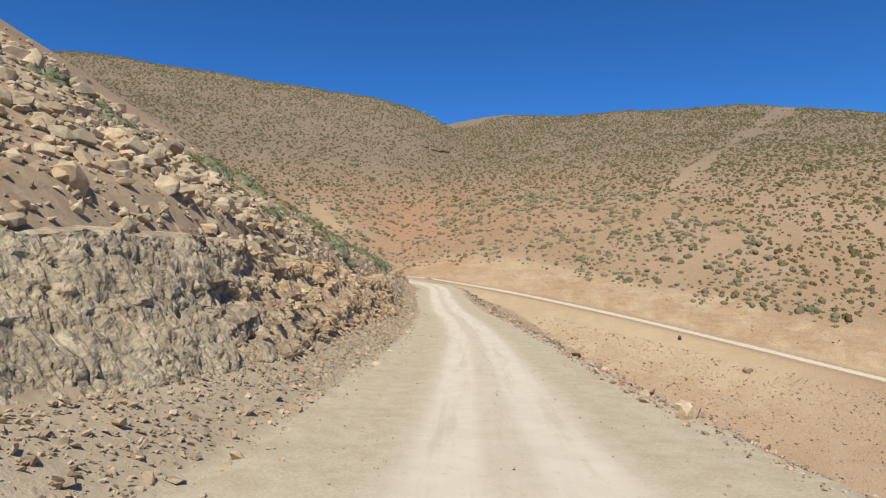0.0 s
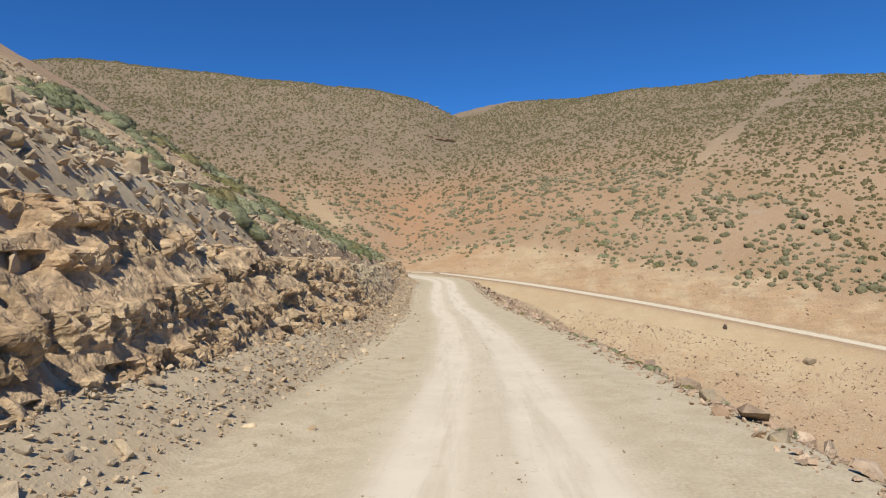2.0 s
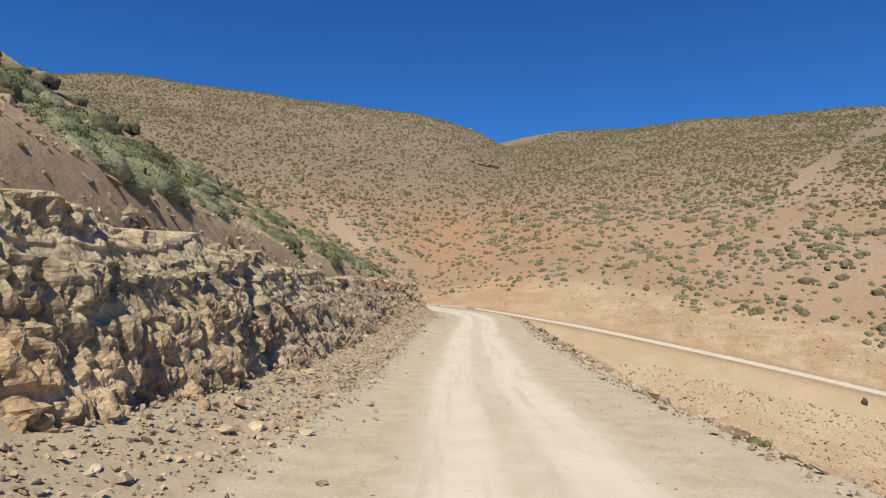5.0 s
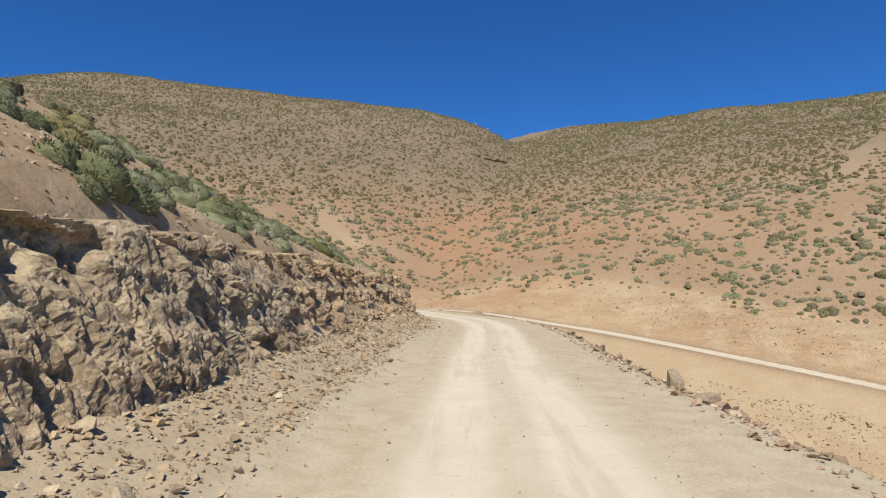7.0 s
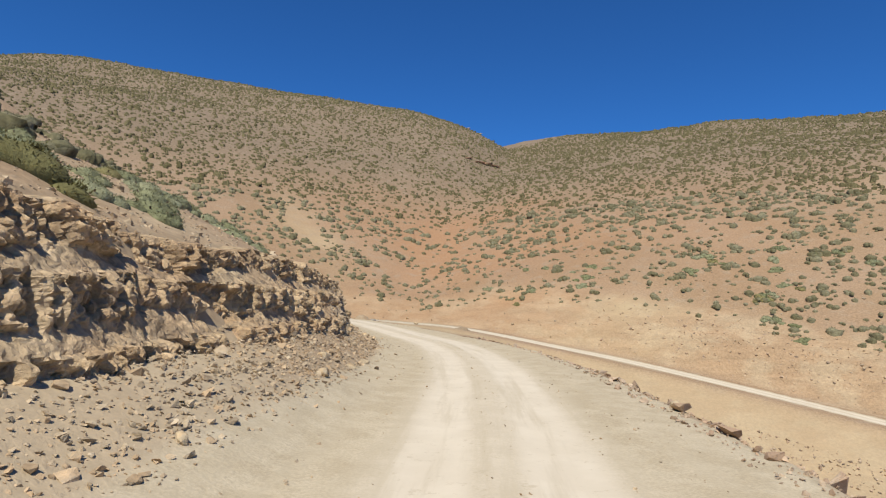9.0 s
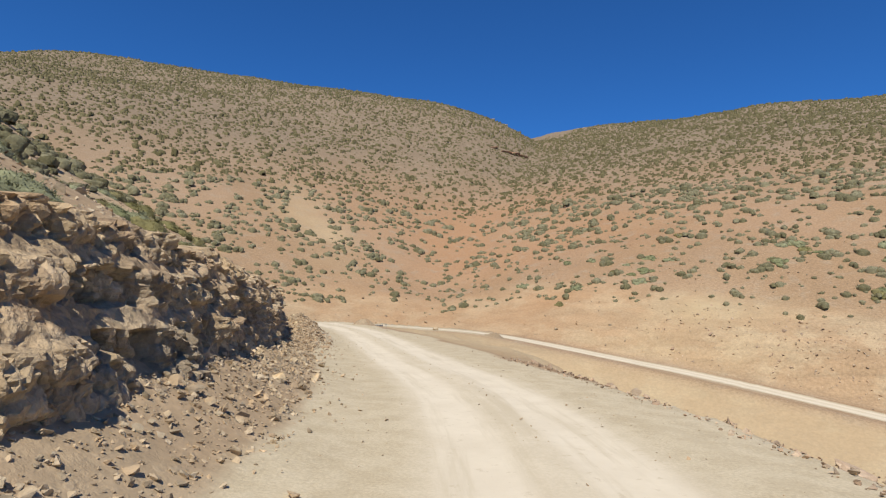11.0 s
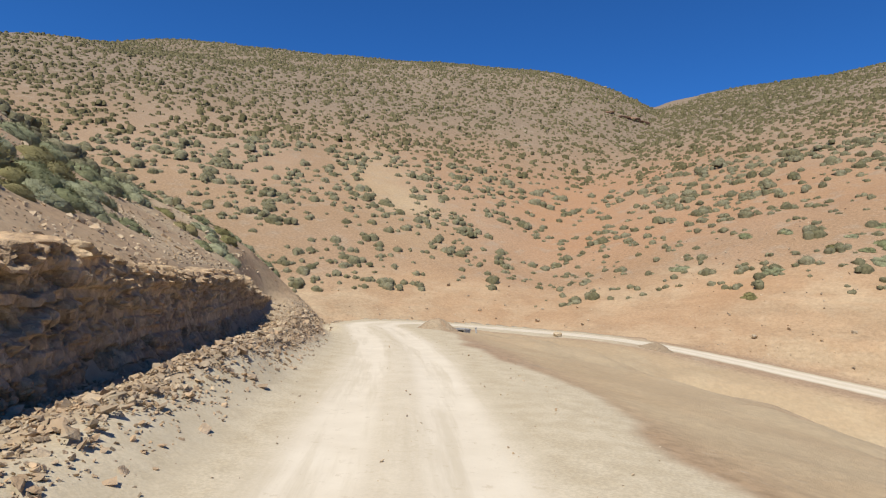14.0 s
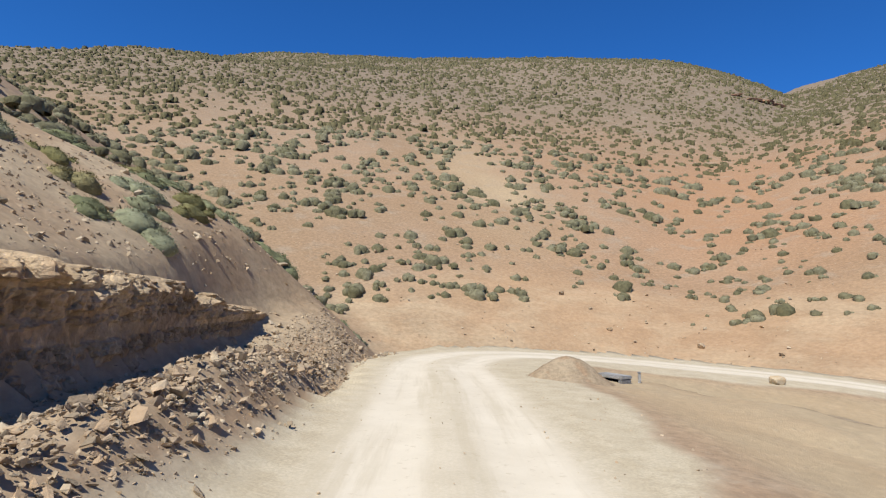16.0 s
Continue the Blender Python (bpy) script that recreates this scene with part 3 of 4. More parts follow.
        tone = tone + amp * 0.7 * (r - 0.25)
    crust = np.abs(((w + 0.06 * rough(s, zz, 0.7, 2, 116)) / 0.52) % 1.0 - 0.5)
    out = out + 0.11 * (1 - ease(crust, 0.08, 0.16)) * ease(s, 42, 48) * (1 - ease(s, 66, 72)) * (1 - massive) * ease(v, 0.35, 0.5)
    # upright clefts and a few hollows
    cleft = 1 - ease(np.abs(rough(rake, 0.22 * zz, 3.4, 2, 114)), 0.01, 0.07)
    out = out - 0.38 * cleft * np.clip(massive * 1.4 + 0.7 * (1 - ease(s, 70, 80)), 0, 1) * ease(rough(s, 0.4 * zz, 5, 2, 115), -0.12, 0.08) * (1 - clay)
    out = out - 0.42 * rocky * ease(rough(s, zz * 1.1, 2.0, 3, 81), 0.26, 0.34) * (1 - later)
    out = out + (1 - rocky) * 0.22 * rough(s, zz, 0.32, 3, 89)
    calm = 1 - late * np.interp(v, [0, 0.5, 0.75, 0.86, 1], [0.3, 0.2, 0.15, 0.1, 0.1]) - later * np.interp(v, [0, 0.5, 0.72, 0.84, 1], [0.25, 0.35, 0.25, -0.2, -0.2])
    out = out * (0.65 + 0.35 * (1 - clay)) * (1 - 0.25 * ease(s, 38, 48) * (1 - ease(s, 96, 104))) * calm + 0.25 * rough(s, zz, 3.0, 3, 82) + 0.14 * clay * rough(s, zz, 0.9, 4, 88)
    out = out * np.clip(np.minimum(v / 0.16, (1 - v) / 0.10), 0, 1) ** 0.8
    ends = np.minimum(ease(s, -14, -10), 1 - ease(s, 144, 148.4))
    rise_up = 0.25 * massive * np.clip(out, -0.5, 0.5) * ends * (1 - late)
    off = foot - 0.05 + lean - out * ends + 0.9 * (1 - ends)
    jag = 0.05 * rough(s * 3, zz * 3, 0.6, 2, 84)
    x = cx - ty * off + tx * jag
    y = ys + tx * off + ty * jag
    z = cz + zz + rise_up + 0.22 * rough(s, zz, 0.9, 3, 86) * ease(v, 0.55, 0.86) * ends + 0.10 * (1 - ease(s, 9, 17)) * rough(s, zz, 0.5, 3, 87) + 0.04 * rough(s, zz, 0.3, 2, 85) - 0.9 * (1 - ends)
    ob = link_mesh("rock_face", np.stack([x.ravel(), y.ravel(), z.ravel()], 1), grid_faces(len(ys), len(vs)), CLIFF)
    warm = np.clip(0.45 + 0.6 * ease(s, 68, 76) * (1 - ease(s, 92, 100)) + 0.9 * rough(s, zz * 2, 9, 3, 91) + 0.75 * ease(s, 14, 22) * (1 - ease(s, 42, 55)) + 0.3 * ease(v, 0.6, 0.9) - 0.05 * ease(s, 98, 112) - 0.8 * (1 - ease(s, 9, 16)), 0, 1)
    add_attr(ob, "warm", warm.ravel())
    add_attr(ob, "clay", np.maximum(0.85 * (1 - ease(s + 3 * rough(s, zz, 3, 2, 92), 8, 15)), 0.85 * ease(s, 41, 47) * (1 - ease(s, 61, 67)) * ease(v + 0.25 * rough(s, zz, 1.5, 2, 93), 0.42, 0.6)).ravel())
    add_attr(ob, "block", np.clip(tone + 0.2, 0, 1).ravel())
    add_attr(ob, "earth", (np.clip(1 - 1.6 * rocky, 0, 1) * (1 - clay) * (1 - 0.7 * later) * ease(out, 0.25, -0.1)).ravel())
    return tagged(ob, "jagged bedded grey-brown and ochre rock face of the road cutting", "rock face", kind="structure")


rock_face = build_rock_face()

# ---- stones ----
rng = np.random.default_rng(11)


def stone_mesh(seed, flat=1.0, points=26):
    """An angular broken stone about 1 m across: hull of scattered points, its corners cut."""
    r = np.random.default_rng(seed)
    bm = bmesh.new()
    ext = np.array([0.5, 0.5 * r.uniform(0.6, 0.9), 0.42 * r.uniform(0.7, 1.0) * flat])
    for _ in range(points):
        p = r.uniform(-1, 1, 3)
        p = p / max(np.abs(p).max(), 1e-3) * r.uniform(0.80, 1.0)
        p = p * (1 - 0.16 * max(0.0, np.linalg.norm(p) - 1.0))
        bm.verts.new(Vector(p * ext))
    got = bmesh.ops.convex_hull(bm, input=bm.verts)
    bmesh.ops.delete(bm, geom=[v for v in got["geom_interior"] if isinstance(v, bmesh.types.BMVert)], context="VERTS")
    bmesh.ops.dissolve_limit(bm, angle_limit=radians(14), verts=bm.verts, edges=bm.edges)
    bmesh.ops.bevel(bm, geom=list(bm.edges), offset=0.035, segments=1, affect="EDGES", clamp_overlap=True)
    bmesh.ops.triangulate(bm, faces=bm.faces)
    me = bpy.data.meshes.new("stone_shape")
    bm.to_mesh(me)
    bm.free()
    return me


def turn_matrix(rx, ry, rz):
    return np.array(Euler((rx, ry, rz)).to_matrix())


def arrays(me):
    co = np.empty(len(me.vertices) * 3, np.float32)
    me.vertices.foreach_get("co", co)
    fa = np.empty(len(me.polygons) * 3, np.int32)
    me.polygons.foreach_get("vertices", fa)
    return co.reshape(-1, 3), fa.reshape(-1, 3)


def small_stone(seed):
    """A cheap chip of stone for the joined rubble."""
    r = np.random.default_rng(seed)
    bm = bmesh.new()
    for _ in range(9):
        p = r.uniform(-1, 1, 3)
        p /= np.linalg.norm(p)
        bm.verts.new(Vector(p * (0.55, 0.42, 0.33)))
    bmesh.ops.convex_hull(bm, input=bm.verts)
    bmesh.ops.triangulate(bm, faces=bm.faces)
    me = bpy.data.meshes.new("chip_shape")
    bm.to_mesh(me)
    bm.free()
    got = arrays(me)
    bpy.data.meshes.remove(me)
    return got


CHIPS = [small_stone(300 + k) for k in range(10)]


def scatter(name, x, y, z, size, shapes, material, label, category, tilt=0.5, sink=0.15, flat=(0.5, 1.0), smooth=False):
    """Many small things joined into one mesh."""
    vs, fs, at = [], [], 0
    pick = rng.integers(0, len(shapes), len(x))
    ang = rng.uniform(0, 6.28, len(x))
    tx, ty = rng.normal(0, tilt, len(x)), rng.normal(0, tilt, len(x))
    fl = rng.uniform(*flat, len(x))
    for i in range(len(x)):
        co, fa = shapes[pick[i]]
        m = turn_matrix(tx[i], ty[i], ang[i])
        c = (co * (1, 1, fl[i])) @ m.T * size[i] + (x[i], y[i], z[i] + size[i] * sink)
        vs.append(c)
        fs.append(fa + at)
        at += len(co)
    ob = link_mesh(name, np.concatenate(vs), np.concatenate(fs), material, smooth=smooth)
    return tagged(ob, label, category, kind="stuff")


def by_road(n, y0, y1, o0, o1, power=1.0):
    """Random places beside the first leg: distance along it and offset to its left."""
    yy = rng.uniform(y0, y1, n)
    oo = o0 + (o1 - o0) * rng.uniform(0, 1, n) ** power
    cx, tx, ty = (np.interp(yy, ROAD_Y[:N_LEG1 + 10], a[:N_LEG1 + 10]) for a in (ROAD[:, 0], TAN[:, 0], TAN[:, 1]))
    return cx - ty * oo, yy + tx * oo, yy, oo


BOULDER_SHAPES = [stone_mesh(100 + k) for k in range(12)]


def boulder(x, y, z, size, flat, label, group, tilt=0.4):
    ob = new("boulder", BOULDER_SHAPES[int(rng.integers(0, 12))])
    if not ob.data.materials:
        ob.data.materials.append(BOULDER)
    ob.matrix_world = Matrix.LocRotScale((x, y, z + size * 0.06 * flat), Euler((rng.normal(0, tilt), rng.normal(0, tilt), rng.uniform(0, 6.28))), (size, size, size * flat))
    return tagged(ob, label, "boulder", group)


def build_boulders():
    # the fall of blocks on the bank
    n = 0
    while n < 250:
        yy = rng.uniform(9, 50)
        up = rng.uniform(0.3, 19) ** 1.0
        if rng.uniform() > np.exp(-((yy - 17 - 0.6 * up) / 7.5) ** 2) * (0.3 + 0.7 * float(ease(up, 1, 4))):
            continue
        k = int(np.argmin(np.abs(ROAD_Y[:N_LEG1] - yy)))
        o = float(face_foot(np.array([yy]))[0]) + 1.6 + up
        x, y = ROAD[k, 0] - TAN[k, 1] * o, yy + TAN[k, 0] * o
        z = float(land(np.array([x]), np.array([y]))[0][0])
        s = float(np.clip(rng.lognormal(-0.95, 0.5), 0.22, 1.4))
        boulder(x, y, z, s, rng.uniform(0.6, 1.0), "pale ochre limestone block lying on the loose bank", "fallen blocks on the bank")
        n += 1
    # stones fallen to the foot of the rock face
    x, y, yy, oo = by_road(70, 6, 140, 3.2, 4.3)
    z = land(x, y)[0]
    for i in range(len(x)):
        boulder(x[i], y[i], z[i], float(rng.uniform(0.14, 0.38)), rng.uniform(0.5, 0.9), "angular stone fallen beside the gravel road", "fallen stones along the verge")
    # edge stones above the embankment
    x, y, yy, oo = by_road(26, 8, 110, -4.6, -3.4)
    z = land(x, y)[0]
    for i in range(len(x)):
        boulder(x[i], y[i], z[i], float(rng.uniform(0.2, 0.5)), rng.uniform(0.5, 0.9), "sandy stone on the outer edge of the road", "stones on the road's edge")


build_boulders()


def build_rock_fall():
    """The smaller blocks of the rock fall on the bank, too many to count."""
    shapes = [arrays(stone) for stone in BOULDER_SHAPES]
    x, y, yy, oo = by_road(14000, 2, 62, 6.2, 40, 1.0)
    up = oo - face_foot(yy) - face_back(yy)
    keep = (up > 0.4) & (rng.uniform(0, 1, len(x)) < np.exp(-((yy - 17 - 0.45 * up) / 11) ** 2) * (0.25 + 0.75 * ease(rough(x, y, 4, 3, 208), -0.15, 0.2)))
    x, y = x[keep][:3400], y[keep][:3400]
    z = land(x, y)[0]
    scatter("rock_fall", x, y, z, np.clip(rng.lognormal(-1.15, 0.45, len(x)), 0.14, 0.8), shapes, FALL, "tumbled pale limestone blocks of a rock fall on the bank", "rocks", 0.5, 0.12, (0.6, 1.0))


build_rock_fall()


def build_rubble():
    x, y, yy, oo = by_road(64000, -2, 147, 2.2, 5.4, 1.0)
    keep = oo < face_foot(yy) + 0.5
    x, y, oo, yy = x[keep], y[keep], oo[keep], yy[keep]
    lim = road_edge(yy) - 0.25
    keep = rng.uniform(0, 1, len(x)) < np.clip((oo - lim) / 0.6, 0.02, 1)
    x, y, yy = x[keep], y[keep], yy[keep]
    z = land(x, y)[0]
    scatter("verge_rubble", x, y, z, np.clip(rng.lognormal(-2.95, 0.55, len(x)), 0.03, 0.30), CHIPS, RUBBLE, "broken tan and grey stones heaped along the verge", "rubble")
    x, y, yy, oo = by_road(46000, -2, 150, 5.4, 22, 2.0)
    keep = oo > face_foot(yy) + 1.3
    keep &= rng.uniform(0, 1, len(x)) < 0.55 + 0.45 * np.exp(-((yy - 26) / 22) ** 2) + 0.4 * ease(yy, 100, 110)
    x, y, yy = x[keep], y[keep], yy[keep]
    z = land(x, y)[0]
    big = 1 + 1.2 * np.exp(-((yy - 28) / 16) ** 2)
    scatter("bank_stones", x, y, z, np.clip(rng.lognormal(-2.4, 0.6, len(x)), 0.05, 0.4) * big, CHIPS, RUBBLE, "loose angular stones strewn over the bank", "stones", 0.6, -0.05)
    x, y = rng.uniform(3, 90, 190000), rng.uniform(10, 150, 190000)
    off, st, zr = beside(x, y, 0, len(ROAD))
    keep = (off < -3.7) & (y < 150 - 0.62 * x) & (rough(x, y, 9, 3, 205) + rng.uniform(-0.6, 0.6, len(x)) > 0.0) & (rng.uniform(0, 1, len(x)) < 1.1 - 0.012 * np.abs(off))
    x, y = x[keep][:34000], y[keep][:34000]
    z = land(x, y)[0]
    scatter("embankment_stones", x, y, z, np.clip(rng.lognormal(-1.8, 0.6, len(x)), 0.08, 0.8), CHIPS, RED_RUBBLE, "tumbled reddish stones covering the road embankment", "stones")
    x, y, yy, oo = by_road(16000, 2, 112, -9.5, -3.2, 0.8)
    z = land(x, y)[0]
    scatter("edge_rubble", x, y, z, np.clip(rng.lognormal(-2.7, 0.55, len(x)), 0.03, 0.3), CHIPS, RED_RUBBLE, "small tan stones along the outer edge of the road", "rubble")
    # clods and stones on the heap of spoil, and on the bare slopes round the bend
    x, y, yy, oo = by_road(12500, 110, 147, 2.3, 4.7)
    keep = rng.uniform(0, 1, len(x)) < np.clip((oo - 2.2) / 0.9, 0.03, 1) * ease(yy, 109, 118)
    x, y = x[keep], y[keep]
    z = land(x, y)[0]
    scatter("spoil_stones", x, y, z, np.clip(rng.lognormal(-2.9, 0.6, len(x)), 0.025, 0.30), CHIPS, SPOIL, "clods and broken stone heaped below the rock face", "rubble")
    st = rng.integers(N_LEG1 + 2, N_LEG1 + 95, 6000)
    o = 3.6 + 26 * rng.uniform(0, 1, 6000) ** 1.5
    x, y = ROAD[st, 0] - TAN[st, 1] * o + rng.normal(0, 0.5, 6000), ROAD[st, 1] + TAN[st, 0] * o + rng.normal(0, 0.5, 6000)
    keep = rough(x, y, 5, 3, 209) + rng.uniform(-0.5, 0.5, 6000) > 0
    x, y = x[keep], y[keep]
    z = land(x, y)[0]
    scatter("slope_stones", x, y, z, np.clip(rng.lognormal(-2.2, 0.6, len(x)), 0.05, 0.7), CHIPS, RUBBLE, "stones strewn on the bare slope above the bend", "stones")
    st = rng.integers(N_LEG1 + 40, N_LEG1 + 120, 2400)
    o = 3.6 + 6.5 * rng.uniform(0, 1, 2400) ** 0.8
    x, y = ROAD[st, 0] - TAN[st, 1] * o + rng.normal(0, 0.5, 2400), ROAD[st, 1] + TAN[st, 0] * o + rng.normal(0, 0.5, 2400)
    z = land(x, y)[0]
    scatter("cutting_stones", x, y, z - 0.05, np.clip(rng.lognormal(-1.8, 0.5, 2400), 0.08, 0.6), CHIPS, RED_RUBBLE, "reddish stones bedded in the earth cutting over the lower road", "stones")
    x, y, yy, oo = by_road(3000, -2, 146, -3.5, 3.2)
    keep = (np.abs(oo - 0.82) > 0.5) & (np.abs(oo + 0.8) > 0.5)
    x, y = x[keep], y[keep]
    z = land(x, y)[0]
    scatter("road_gravel", x, y, z, np.clip(rng.lognormal(-3.5, 0.4, len(x)), 0.015, 0.09), CHIPS, RUBBLE, "loose gravel lying on the pale road", "gravel")


build_rubble()

# ---- scrub ----


def dome(r, rings, sides, lumps, seed):
    """A lumpy cushion: half ball made of several lobes."""
    g = np.random.default_rng(seed)
    lobes = np.stack([g.normal(0, 0.38, lumps), g.normal(0, 0.38, lumps), g.uniform(0.0, 0.12, lumps), g.uniform(0.5, 0.8, lumps)], 1)
    lobes[0] = (0, 0, 0.05, 0.8)
    vs = []
    for i in range(rings + 1):
        el = math.pi / 2 * (1 - i / rings) - 0.65 * (i == rings)
        for j in range(sides):
            az = 2 * math.pi * (j + 0.5 * (i % 2)) / sides
            d = np.array([math.cos(el) * math.cos(az), math.cos(el) * math.sin(az), math.sin(el)])
            best = 0.25
            for lx, ly, lz, lr in lobes:
                c = np.array([lx, ly, lz])
                b = d @ c
                q = b * b - c @ c + lr * lr
                if q > 0:
                    best = max(best, b + math.sqrt(q))
            vs.append(d * best * (1 + g.normal(0, 0.035)) * (1, 1, 0.72) * r)
    fs = []
    for i in range(rings):
        for j in range(sides):
            a, b = i * sides + j, i * sides + (j + 1) % sides
            c, d = a + sides, b + sides
            fs += [(a, c, b), (b, c, d)] if i else [(a, c, d)]
    return np.array(vs), np.array(fs)


def scrub_thing(seed, material):
    """A spiny cushion shrub: several round cushions grown together, bristling with short twigs, on a few woody stems."""
    g = np.random.default_rng(seed)
    root = new("shrub")
    pieces, faces, at = [], [], 0
    for k in range(int(g.integers(3, 6))):
        r = 0.62 if k == 0 else g.uniform(0.30, 0.5)
        a, far = g.uniform(0, 6.28), 0.0 if k == 0 else g.uniform(0.45, 0.75)
        vs, fs = dome(r, 7, 16, int(g.integers(2, 5)), seed * 10 + k)
        vs = vs * (1, 1, 1.15) + (far * math.cos(a), far * math.sin(a), -0.03)
        pieces.append(vs)
        faces.append(fs + at)
        at += len(vs)
        n = int(900 * r)
        mid = np.array([far * math.cos(a), far * math.sin(a), 0])
        v = vs[g.integers(0, len(vs), n)] + g.normal(0, 0.04, (n, 3))
        v = mid + (v - mid) * g.uniform(0.92, 1.0, (n, 1))
        d = (v - mid) / r + g.normal(0, 0.35, (n, 3)) + (0, 0, 0.2)
        d /= np.linalg.norm(d, axis=1)[:, None]
        side = np.cross(d, g.normal(0, 1, (n, 3)))
        side /= np.linalg.norm(side, axis=1)[:, None]
        wd, ln = g.uniform(0.008, 0.016, (n, 1)), g.uniform(0.035, 0.075, (n, 1))
        pieces.append(np.stack([v - side * wd, v + side * wd, v + d * ln], 1).reshape(-1, 3))
        faces.append(at + np.arange(3 * n).reshape(-1, 3))
        at += 3 * n
    link_mesh("crown", np.concatenate(pieces), np.concatenate(faces), material, root, smooth=True)
    for k in range(3):
        a = g.uniform(0, 6.28)
        p0, p1 = np.array([0.05 * math.cos(a), 0.05 * math.sin(a), -0.25]), np.array([0.45 * math.cos(a), 0.45 * math.sin(a), 0.3])
        ring = []
        for p, r in ((p0, 0.045), (p1, 0.02)):
            ring += [p + r * np.array([math.cos(q), math.sin(q), 0]) for q in np.arange(6) * math.pi / 3]
        link_mesh("stem", np.array(ring), np.array([(q, (q + 1) % 6, 6 + (q + 1) % 6, 6 + q) for q in range(6)]), WOODY, root)
    return root


def slope_normal(x, y):
    e = 0.6
    zx = (land(x + e, y)[0] - land(x - e, y)[0]) / (2 * e)
    zy = (land(x, y + e)[0] - land(x, y - e)[0]) / (2 * e)
    return zx, zy


def tufted(seed, lumps, rings=4, sides=10, twigs=120):
    """Cushions grown together, with short twigs standing out of them."""
    g = np.random.default_rng(seed)
    parts, faces, at = [], [], 0
    for k in range(lumps):
        r = g.uniform(0.62, 0.8) if k == 0 else g.uniform(0.36, 0.6)
        a, far = g.uniform(0, 6.28), (k > 0) * g.uniform(0.5, 0.95)
        pv, pf = dome(r, rings, sides, 2 + k % 2, seed * 7 + k)
        parts.append((pv + (far * math.cos(a), 0.7 * far * math.sin(a), 0)) * (1, 1, 1.1))
        faces.append(pf + at)
        at += len(pv)
    vs, fs = np.concatenate(parts), np.concatenate(faces)
    v = vs[g.integers(0, len(vs), twigs)] * g.uniform(0.9, 1.0, (twigs, 1)) + g.normal(0, 0.05, (twigs, 3))
    d = v + g.normal(0, 0.3, (twigs, 3)) + (0, 0, 0.3)
    d /= np.linalg.norm(d, axis=1)[:, None]
    side = np.cross(d, g.normal(0, 1, (twigs, 3)))
    side /= np.linalg.norm(side, axis=1)[:, None]
    tri = np.stack([v - side * 0.03, v + side * 0.03, v + d * g.uniform(0.03, 0.08, (twigs, 1))], 1).reshape(-1, 3)
    return np.vstack([vs, tri]).astype(np.float32), np.vstack([fs, len(vs) + np.arange(3 * twigs).reshape(-1, 3)])


def thinned(x, y, gap):
    """The places that stand at least a gap from those before them."""
    kept = np.empty((0, 2))
    for p in np.stack([x, y], 1):
        if len(kept) == 0 or np.min(np.hypot(kept[:, 0] - p[0], kept[:, 1] - p[1])) > gap:
            kept = np.vstack([kept, p])
    return kept


